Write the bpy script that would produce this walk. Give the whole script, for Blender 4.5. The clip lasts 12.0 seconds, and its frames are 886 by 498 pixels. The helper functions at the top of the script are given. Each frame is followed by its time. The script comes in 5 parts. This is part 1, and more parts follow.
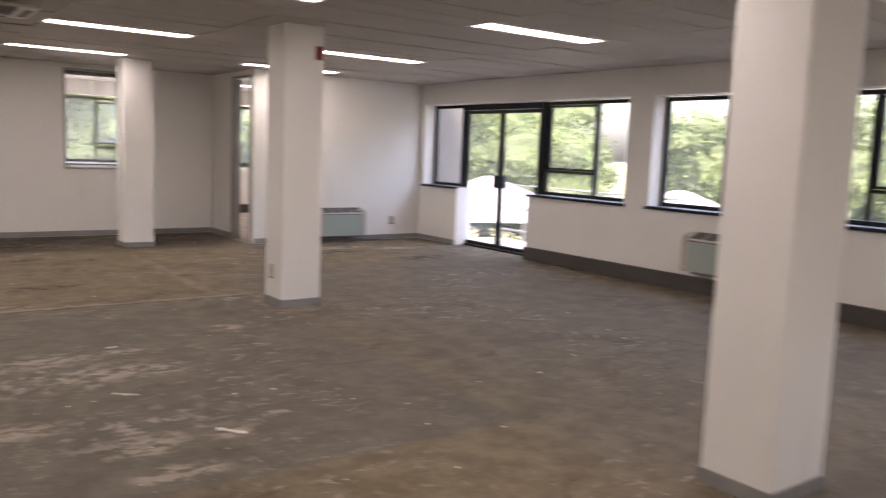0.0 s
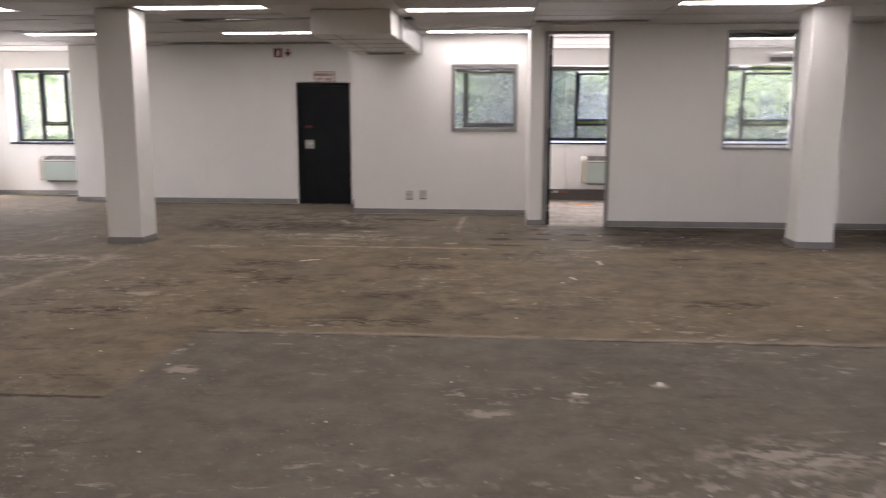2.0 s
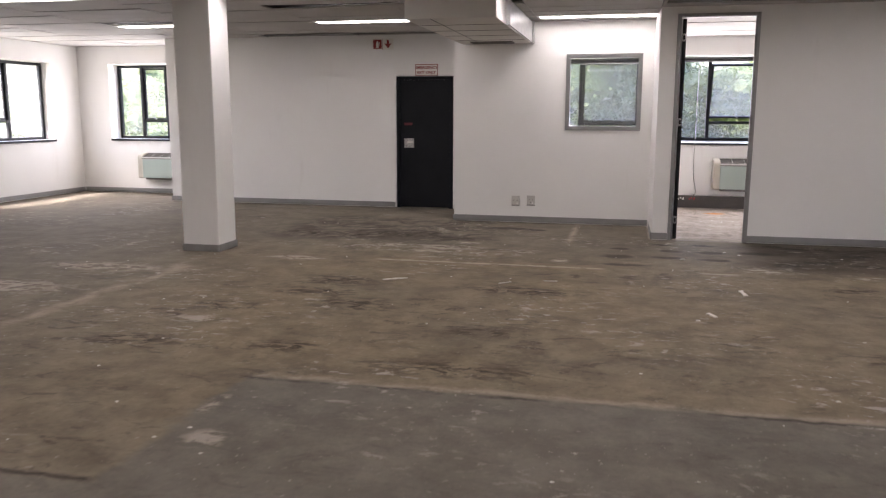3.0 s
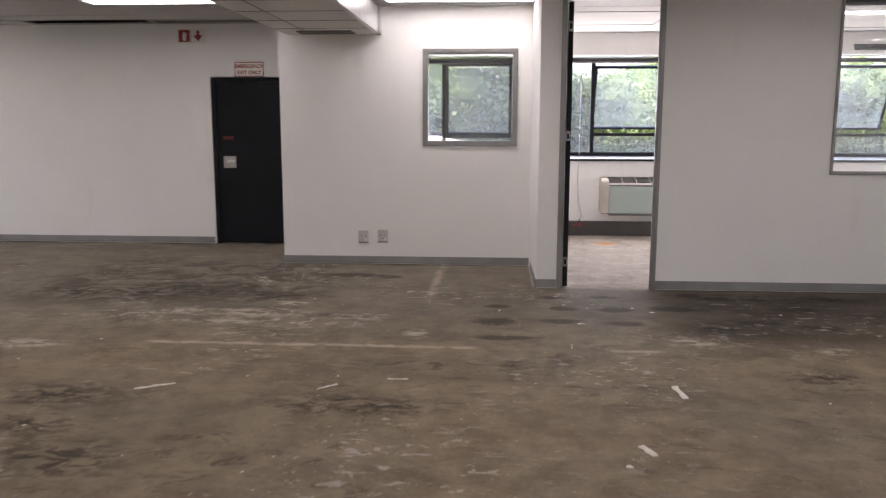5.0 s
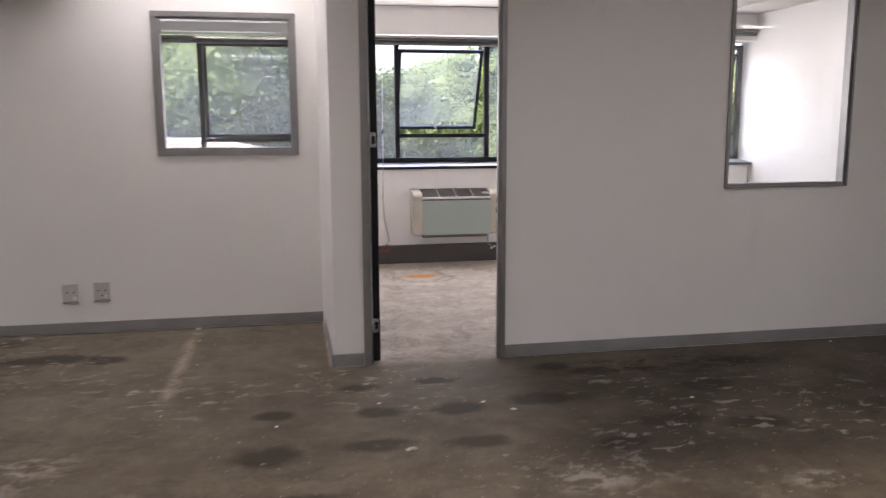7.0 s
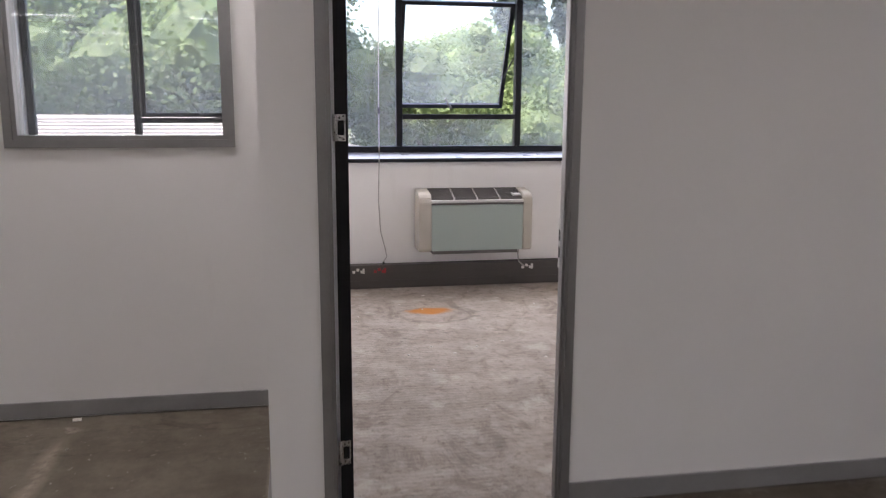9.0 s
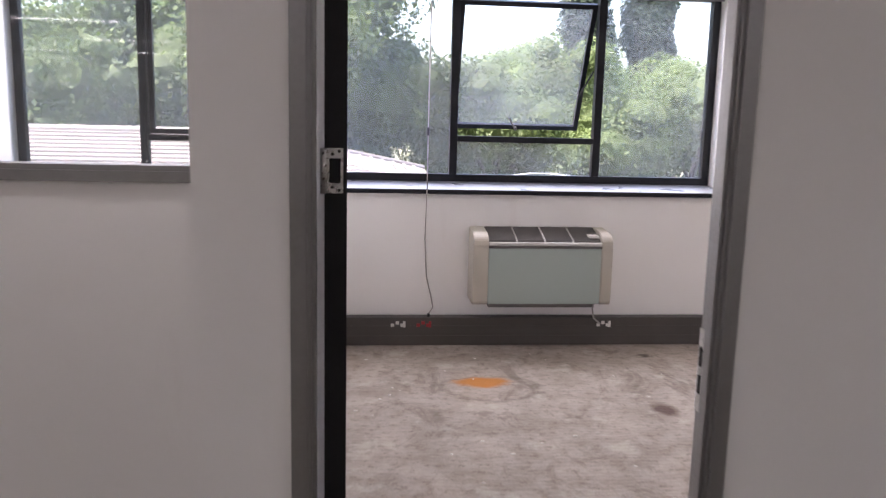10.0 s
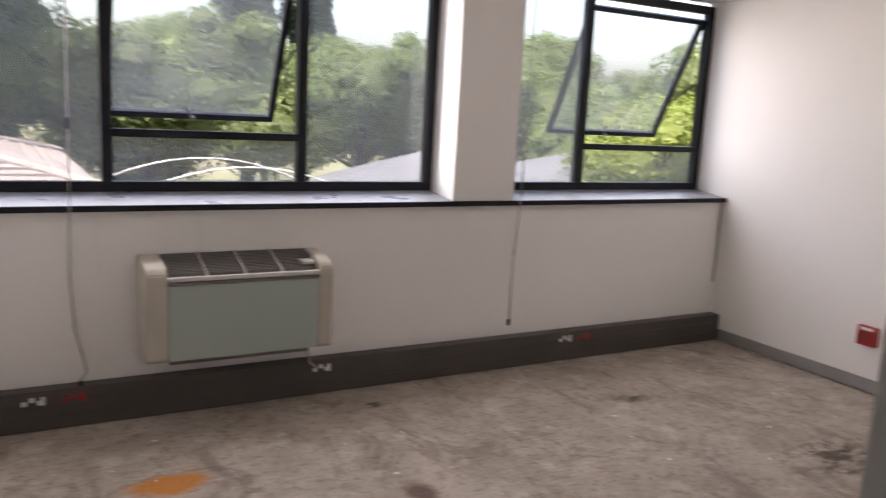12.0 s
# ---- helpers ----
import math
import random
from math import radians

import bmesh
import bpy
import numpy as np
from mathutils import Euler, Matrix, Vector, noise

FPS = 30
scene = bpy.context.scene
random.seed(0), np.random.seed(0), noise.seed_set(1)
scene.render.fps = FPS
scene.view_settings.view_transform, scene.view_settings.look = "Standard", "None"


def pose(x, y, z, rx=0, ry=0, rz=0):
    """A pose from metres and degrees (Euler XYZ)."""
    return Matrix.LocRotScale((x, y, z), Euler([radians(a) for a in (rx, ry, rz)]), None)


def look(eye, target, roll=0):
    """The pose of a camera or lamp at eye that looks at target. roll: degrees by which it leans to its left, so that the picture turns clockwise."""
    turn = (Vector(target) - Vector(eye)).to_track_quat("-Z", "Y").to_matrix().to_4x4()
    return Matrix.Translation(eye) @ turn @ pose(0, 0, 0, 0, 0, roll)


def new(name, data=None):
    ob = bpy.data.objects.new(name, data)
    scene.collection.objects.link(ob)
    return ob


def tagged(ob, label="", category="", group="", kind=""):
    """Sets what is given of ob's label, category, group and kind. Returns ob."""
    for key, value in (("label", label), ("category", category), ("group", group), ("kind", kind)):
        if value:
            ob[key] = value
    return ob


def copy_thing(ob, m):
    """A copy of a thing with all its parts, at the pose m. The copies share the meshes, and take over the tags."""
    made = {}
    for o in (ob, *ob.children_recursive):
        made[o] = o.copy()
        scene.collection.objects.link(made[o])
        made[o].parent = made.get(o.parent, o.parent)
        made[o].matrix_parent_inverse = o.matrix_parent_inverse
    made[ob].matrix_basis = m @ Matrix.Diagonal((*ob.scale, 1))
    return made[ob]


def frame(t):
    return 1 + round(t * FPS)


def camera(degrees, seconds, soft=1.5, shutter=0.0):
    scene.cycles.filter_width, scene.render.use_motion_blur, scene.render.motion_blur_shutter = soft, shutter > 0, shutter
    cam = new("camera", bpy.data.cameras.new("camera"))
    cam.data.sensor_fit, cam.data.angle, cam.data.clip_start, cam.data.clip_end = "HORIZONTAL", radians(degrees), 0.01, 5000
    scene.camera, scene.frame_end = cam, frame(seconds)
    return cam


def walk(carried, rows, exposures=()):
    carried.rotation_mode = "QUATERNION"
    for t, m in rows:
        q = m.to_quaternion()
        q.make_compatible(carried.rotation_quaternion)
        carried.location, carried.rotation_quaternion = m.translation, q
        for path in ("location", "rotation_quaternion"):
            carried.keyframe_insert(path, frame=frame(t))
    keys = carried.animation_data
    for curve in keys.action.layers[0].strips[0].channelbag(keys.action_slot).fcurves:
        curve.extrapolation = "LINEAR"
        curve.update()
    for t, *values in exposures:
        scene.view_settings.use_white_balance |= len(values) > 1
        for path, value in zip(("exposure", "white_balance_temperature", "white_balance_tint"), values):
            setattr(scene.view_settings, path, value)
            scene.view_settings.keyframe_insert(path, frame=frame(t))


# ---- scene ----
cam = camera(57.9, 12.0, soft=1.2, shutter=0.4)
PATH = [
    (0, (0.06, 0.03, 1.563), (1.224, 1.639, 1.319), 2.2),
    (0.5, (-0.012, 0.706, 1.52), (0.787, 2.523, 1.272), 1.4),
    (1, (-0.086, 1.363, 1.496), (0.316, 3.307, 1.25), 1.1),
    (1.5, (-0.188, 1.961, 1.499), (-0.027, 3.936, 1.231), -0.4),
    (2, (-0.247, 2.593, 1.47), (-0.408, 4.56, 1.147), 0.1),
    (2.5, (-0.318, 3.208, 1.488), (-0.702, 5.14, 1.146), -0.2),
    (2.7, (-0.315, 3.461, 1.479), (-0.756, 5.382, 1.142), -0.0),
    (4.3, (-0.342, 5.465, 1.455), (-0.605, 7.424, 1.152), 0.7),
    (4.5, (-0.349, 5.701, 1.49), (-0.571, 7.665, 1.18), 0.2),
    (5, (-0.362, 6.357, 1.497), (-0.489, 8.329, 1.188), 0.1),
    (5.5, (-0.38, 6.952, 1.504), (-0.421, 8.927, 1.193), -0.4),
    (6, (-0.35, 7.589, 1.491), (-0.242, 9.561, 1.173), -0.2),
    (6.5, (-0.3, 8.231, 1.482), (-0.078, 10.194, 1.169), -0.1),
    (7, (-0.21, 8.838, 1.487), (0.161, 10.779, 1.177), -0.2),
    (7.2, (-0.165, 9.051, 1.489), (0.241, 10.987, 1.189), 0.1),
    (8.8, (0.094, 10.793, 1.472), (0.461, 12.726, 1.113), 0.4),
    (9, (0.16, 10.996, 1.477), (0.504, 12.933, 1.115), 0.3),
    (9.5, (0.275, 11.563, 1.479), (0.524, 13.517, 1.137), 2.1),
    (10, (0.347, 12.127, 1.498), (0.549, 14.09, 1.173), 1.4),
    (10.5, (0.428, 12.623, 1.487), (0.612, 14.591, 1.182), 1.5),
    (10.8, (0.433, 12.898, 1.475), (0.637, 14.865, 1.173), 1.5),
    (11, (0.425, 13.072, 1.487), (0.693, 15.029, 1.178), 1.4),
    (11.5, (0.411, 13.314, 1.501), (1.035, 15.19, 1.193), 1.8),
    (12, (0.443, 13.356, 1.558), (1.428, 15.061, 1.212), 3.1),
]
EXPOSURES = ((0, 4.15, 7050, 21.5), (0.5, 3.97, 6800, 22), (1.5, 4.02, 6550, 18.5), (2.5, 4.08, 6420, 18.2), (5.5, 4.05, 6380, 18), (6.4, 4.17, 6400, 18.5), (7, 3.74, 6400, 19),
             (9.0, 3.6, 6250, 18), (9.8, 3.5, 6300, 20.5), (10.5, 3.6, 6300, 24.5), (11.2, 3.42, 6500, 23.5), (12, 2.83, 6850, 19.5))
walk(cam, [(t, look(eye, target, roll)) for t, eye, target, roll in PATH], exposures=EXPOSURES)

# ---- daylight ----
world = bpy.data.worlds.new("sky")
scene.world = world
world.use_nodes = True
sky = world.node_tree.nodes.new("ShaderNodeTexSky")
sky.sky_type = "NISHITA"
sky.sun_disc = False
sky.sun_elevation = radians(62)
sky.sun_rotation = radians(233)
sky.air_density, sky.dust_density, sky.ozone_density = 1.0, 6.0, 0.6
world.node_tree.links.new(sky.outputs[0], world.node_tree.nodes["Background"].inputs[0])
world.node_tree.nodes["Background"].inputs[1].default_value = 0.128
sun = new("sun", bpy.data.lights.new("sun", "SUN"))
sun.data.energy, sun.data.angle, sun.data.color = 1.4, radians(12), (1.0, 0.96, 0.9)
sun.matrix_world = look((-8, -6, 19), (0, 0, 0))
LAMP = 1.0


def window_light(x, z, w, h, watts, y=17.52, inward=(0, -1)):
    """Skylight entering through a window."""
    lamp = new("window_skylight", bpy.data.lights.new("window_skylight", "AREA"))
    lamp.data.shape, lamp.data.size, lamp.data.size_y = "RECTANGLE", w, h
    lamp.data.energy, lamp.data.color = watts, (1.0, 0.965, 0.95)
    lamp.matrix_world = look((x, y, z), (x + inward[0], y + inward[1], z))


window_light(1.45, 1.68, 2.6, 1.1, 5.9)
window_light(4.12, 1.68, 1.5, 1.1, 2.2)
window_light(-1.0, 1.68, 1.7, 1.1, 1.7)
window_light(6.35, 1.68, 1.8, 1.1, 1.7)
window_light(-8.95, 1.68, 1.4, 1.2, 3.5)
window_light(-10.48, 1.68, 2.4, 1.2, 2.5, 15.25, (1, 0))


# ---- materials ----
class Mat:
    """A small wrapper that lays out nodes of one material."""

    def __init__(self, name, rough=0.6, metal=0.0):
        self.m = bpy.data.materials.new(name)
        self.m.use_nodes = True
        self.t = self.m.node_tree
        self.b = self.t.nodes["Principled BSDF"]
        self.b.inputs["Roughness"].default_value = rough
        self.b.inputs["Metallic"].default_value = metal
        self.geo = self.t.nodes.new("ShaderNodeNewGeometry")

    def node(self, kind):
        return self.t.nodes.new(kind)

    def link(self, a, b):
        self.t.links.new(a, b)

    def put(self, socket, v):
        if isinstance(v, (int, float)):
            socket.default_value = v
        elif isinstance(v, tuple):
            socket.default_value = (*v[:3], 1.0) if len(socket.default_value) == 4 else v
        else:
            self.link(v, socket)

    def noise(self, scale, detail=4.0, rough=0.55, stretch=None, warp=0.0, local=False):
        n = self.node("ShaderNodeTexNoise")
        n.inputs["Scale"].default_value = scale
        n.inputs["Detail"].default_value = detail
        n.inputs["Roughness"].default_value = rough
        n.inputs["Distortion"].default_value = warp
        src = self.geo.outputs["Position"]
        if local:
            src = self.node("ShaderNodeTexCoord").outputs["Object"]
        if stretch:
            mp = self.node("ShaderNodeMapping")
            mp.inputs["Scale"].default_value = stretch
            self.link(src, mp.inputs["Vector"])
            src = mp.outputs[0]
        self.link(src, n.inputs["Vector"])
        return n.outputs["Fac"]

    def ramp(self, fac, lo, hi, a=0.0, b=1.0):
        n = self.node("ShaderNodeMapRange")
        for k, v in (("Value", fac), ("From Min", lo), ("From Max", hi), ("To Min", a), ("To Max", b)):
            self.put(n.inputs[k], v)
        return n.outputs[0]

    def math(self, op, a, b=0.0, c=0.0):
        n = self.node("ShaderNodeMath")
        n.operation = op
        for k, v in enumerate((a, b, c)):
            self.put(n.inputs[k], v)
        return n.outputs[0]

    def mix(self, fac, a, b):
        n = self.node("ShaderNodeMix")
        n.data_type = "RGBA"
        self.put(n.inputs["Factor"], fac)
        self.put(n.inputs["A"], a)
        self.put(n.inputs["B"], b)
        return n.outputs["Result"]

    def bump(self, height, strength, distance=0.002):
        n = self.node("ShaderNodeBump")
        n.inputs["Strength"].default_value = strength
        n.inputs["Distance"].default_value = distance
        self.link(height, n.inputs["Height"])
        self.link(n.outputs[0], self.b.inputs["Normal"])

    def color(self, c):
        self.put(self.b.inputs["Base Color"], c)

    def rough(self, c):
        self.put(self.b.inputs["Roughness"], c)


def painted(name, c, c2, rough=0.6, metal=0.0, scale=3.0, fine=60.0, relief=0.1):
    m = Mat(name, rough, metal)
    big = m.ramp(m.noise(scale, 5), 0.35, 0.7)
    m.color(m.mix(big, c, c2))
    f = m.noise(fine, 3)
    m.rough(m.ramp(f, 0.3, 0.7, max(rough - 0.08, 0.02), min(rough + 0.1, 1)))
    m.bump(f, relief)
    return m.m


def wall_paint(name, c, dirt):
    m = Mat(name, 0.62)
    cloud = m.ramp(m.noise(0.9, 5), 0.35, 0.72)
    streak = m.ramp(m.noise(1.3, 6, 0.62, stretch=(2.5, 2.5, 0.5)), 0.62, 0.82)
    scuff = m.ramp(m.noise(9.0, 5, 0.7), 0.70, 0.78)
    base = m.mix(cloud, c, tuple(v * 0.95 for v in c))
    base = m.mix(m.math("MULTIPLY", streak, 0.25), base, dirt)
    base = m.mix(m.math("MULTIPLY", scuff, 0.18), base, dirt)
    m.color(base)
    roller = m.noise(160, 3)
    m.rough(m.ramp(m.noise(2.0, 3), 0.3, 0.7, 0.55, 0.72))
    m.bump(m.math("ADD", roller, m.math("MULTIPLY", m.noise(5.0, 3), 2.0)), 0.12)
    return m.m


WALL = wall_paint("white_wall_paint", (0.785, 0.77, 0.745), (0.5, 0.45, 0.39))
COLUMN = wall_paint("column_paint", (0.80, 0.785, 0.76), (0.52, 0.47, 0.4))
CEILING = painted("mineral_ceiling_plank", (0.47, 0.45, 0.425), (0.41, 0.39, 0.37), 0.85, 0, 1.2, 90, 0.2)
GRID = painted("ceiling_grid_dark", (0.16, 0.15, 0.145), (0.12, 0.115, 0.11), 0.7)
VOID = painted("ceiling_void", (0.03, 0.03, 0.03), (0.05, 0.045, 0.04), 0.9)
ALU = painted("grey_aluminium", (0.31, 0.305, 0.30), (0.26, 0.255, 0.25), 0.45, 0.75, 4, 120, 0.05)
SKIRT = painted("grey_skirting", (0.30, 0.295, 0.29), (0.24, 0.235, 0.23), 0.5, 0.3, 4, 80, 0.08)
BLACK = painted("black_window_paint", (0.012, 0.013, 0.016), (0.02, 0.021, 0.025), 0.4, 0.2, 6, 90, 0.06)
DOORBLACK = painted("charcoal_door_paint", (0.006, 0.007, 0.009), (0.010, 0.011, 0.014), 0.6, 0.0, 2, 70, 0.08)
JAMBBLACK = painted("black_jamb_paint", (0.01, 0.01, 0.011), (0.018, 0.018, 0.019), 0.5, 0.1, 6, 90, 0.06)
for dull in (DOORBLACK, JAMBBLACK, BLACK):
    dull.node_tree.nodes["Principled BSDF"].inputs["Specular IOR Level"].default_value = 0.2
TRUNK = painted("brown_grey_trunking", (0.07, 0.062, 0.056), (0.054, 0.048, 0.044), 0.5, 0.0, 3, 70, 0.08)
SILL = painted("blue_grey_sill", (0.23, 0.24, 0.27), (0.19, 0.20, 0.225), 0.33, 0.0, 4, 6, 0.0)
CREAM = painted("cream_plastic", (0.47, 0.44, 0.375), (0.41, 0.38, 0.315), 0.4, 0, 5, 90, 0.05)
SILVER = painted("silver_plastic", (0.62, 0.61, 0.58), (0.55, 0.54, 0.51), 0.35, 0.3, 5, 90, 0.05)
PANEL = painted("sage_grey_panel", (0.335, 0.395, 0.36), (0.33, 0.388, 0.353), 0.42, 0, 1.5, 5, 0.0)
GRILLE = painted("dark_grey_grille", (0.15, 0.14, 0.13), (0.12, 0.112, 0.105), 0.55, 0, 6, 90, 0.05)
STEEL = painted("satin_steel", (0.55, 0.54, 0.52), (0.45, 0.44, 0.42), 0.3, 1.0, 8, 150, 0.05)
WHITEP = painted("white_plastic", (0.72, 0.70, 0.66), (0.64, 0.62, 0.58), 0.4, 0, 6, 90, 0.04)
SOCKET = painted("grey_socket_plastic", (0.52, 0.50, 0.465), (0.44, 0.42, 0.39), 0.45, 0, 8, 90, 0.05)
# same plastic, darkened to paint the shade along the plate's lower edge
SOCKETDARK = painted("shaded_socket_plastic", (0.26, 0.25, 0.235), (0.22, 0.21, 0.2), 0.5)
RED = painted("red_plastic", (0.36, 0.02, 0.025), (0.28, 0.015, 0.02), 0.4, 0, 6, 90, 0.04)
NOTICE = painted("faded_red", (0.12, 0.012, 0.014), (0.09, 0.01, 0.012), 0.6)
SIGNRED = painted("sign_red", (0.24, 0.022, 0.02), (0.2, 0.018, 0.016), 0.45, 0, 6, 90, 0.03)
SIGNWHITE = painted("sign_white", (0.74, 0.71, 0.65), (0.68, 0.65, 0.59), 0.45, 0, 6, 90, 0.03)
WHITEDOOR = painted("white_door_paint", (0.76, 0.75, 0.74), (0.70, 0.69, 0.68), 0.35, 0, 2, 60, 0.05)
CORD = painted("grey_cord", (0.4, 0.38, 0.35), (0.33, 0.31, 0.29), 0.6)
DUCT = wall_paint("duct_paint", (0.66, 0.64, 0.61), (0.42, 0.38, 0.33))
FOIL = painted("duct_foil", (0.6, 0.6, 0.6), (0.5, 0.5, 0.5), 0.35, 0.6, 7, 60, 0.3)
CHIP = painted("paint_chip", (0.66, 0.62, 0.55), (0.52, 0.48, 0.41), 0.7, 0, 20, 90, 0.1)
BLIND = painted("rolled_blind_fabric", (0.03, 0.028, 0.028), (0.05, 0.046, 0.045), 0.7, 0, 6, 120, 0.1)
RENDER = painted("pale_render", (0.36, 0.34, 0.31), (0.28, 0.265, 0.24), 0.8, 0, 0.6, 30, 0.3)
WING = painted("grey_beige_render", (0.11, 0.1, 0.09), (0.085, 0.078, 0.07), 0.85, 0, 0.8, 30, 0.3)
TILES = painted("pale_roof_tile", (0.20, 0.175, 0.165), (0.13, 0.115, 0.11), 0.75, 0, 0.8, 14, 0.4)
CANVAS = painted("grey_canvas", (0.085, 0.088, 0.098), (0.065, 0.068, 0.076), 0.7, 0, 0.5, 20, 0.2)
PALECANVAS = painted("pale_canvas", (0.19, 0.187, 0.205), (0.16, 0.157, 0.172), 0.7, 0, 0.5, 20, 0.2)
TUBE = painted("white_tube", (0.7, 0.7, 0.7), (0.6, 0.6, 0.6), 0.4, 0.1)
BARK = painted("bark", (0.09, 0.07, 0.055), (0.05, 0.04, 0.03), 0.9, 0, 3, 20, 0.6)
ASPHALT = painted("asphalt", (0.06, 0.06, 0.058), (0.045, 0.045, 0.043), 0.9, 0, 0.3, 40, 0.3)
GROUND = painted("lawn_and_soil", (0.10, 0.11, 0.05), (0.16, 0.14, 0.09), 0.95, 0, 0.15, 6, 0.5)


def emitter(name, c, power):
    m = Mat(name, 0.5)
    m.color((0.8, 0.8, 0.8))
    m.put(m.b.inputs["Emission Color"], c)
    m.b.inputs["Emission Strength"].default_value = power
    return m.m


TUBELIGHT = emitter("lit_diffuser", (1.0, 0.955, 0.92), LAMP)


DIMTUBE = emitter("dimmed_lit_diffuser", (1.0, 0.955, 0.92), LAMP * 0.88)


def glass_material(name, dirt, tint):
    m = Mat(name)
    clear, gloss, dust = m.node("ShaderNodeBsdfTransparent"), m.node("ShaderNodeBsdfGlossy"), m.node("ShaderNodeBsdfTranslucent")
    clear.inputs[0].default_value = tint
    gloss.inputs["Roughness"].default_value = 0.02
    dust.inputs[0].default_value = (0.8, 0.82, 0.84, 1)
    face = m.node("ShaderNodeLayerWeight")
    face.inputs[0].default_value = 0.5
    fres = m.math("MULTIPLY_ADD", m.math("POWER", face.outputs["Facing"], 5.0), 0.9, 0.05)
    a, b = m.node("ShaderNodeMixShader"), m.node("ShaderNodeMixShader")
    film = m.ramp(m.noise(2.2, 6, 0.65, stretch=(1, 1, 0.45)), 0.3, 0.8, dirt * 0.35, dirt)
    m.link(film, a.inputs[0])
    m.link(clear.outputs[0], a.inputs[1])
    m.link(dust.outputs[0], a.inputs[2])
    m.link(fres, b.inputs[0])
    m.link(a.outputs[0], b.inputs[1])
    m.link(gloss.outputs[0], b.inputs[2])
    m.link(b.outputs[0], m.t.nodes["Material Output"].inputs["Surface"])
    return m.m


GLASS = glass_material("dusty_window_glass", 0.10, (0.88, 0.9, 0.89, 1))
CLEARGLASS = glass_material("partition_glass", 0.05, (0.95, 0.96, 0.96, 1))


def leaf_material(name, c, c2):
    m = Mat(name, 0.6)
    col = m.mix(m.geo.outputs["Random Per Island"], c, c2)
    col = m.mix(m.ramp(m.noise(0.35, 3), 0.35, 0.7), col, tuple(v * 0.6 for v in c))
    m.color(col)
    trans = m.node("ShaderNodeBsdfTranslucent")
    m.link(col, trans.inputs[0])
    mixer = m.node("ShaderNodeMixShader")
    mixer.inputs[0].default_value = 0.5
    m.link(m.b.outputs[0], mixer.inputs[1])
    m.link(trans.outputs[0], mixer.inputs[2])
    m.link(mixer.outputs[0], m.t.nodes["Material Output"].inputs["Surface"])
    return m.m


LEAF = leaf_material("broad_leaves", (0.105, 0.15, 0.045), (0.155, 0.21, 0.065))
# lighter leaf copy: brightness of the unveiled view put into the colour
LEAFY = leaf_material("bright_leaves", (0.12, 0.17, 0.025), (0.2, 0.25, 0.05))
NEEDLE = leaf_material("dark_needles", (0.035, 0.058, 0.03), (0.05, 0.078, 0.042))


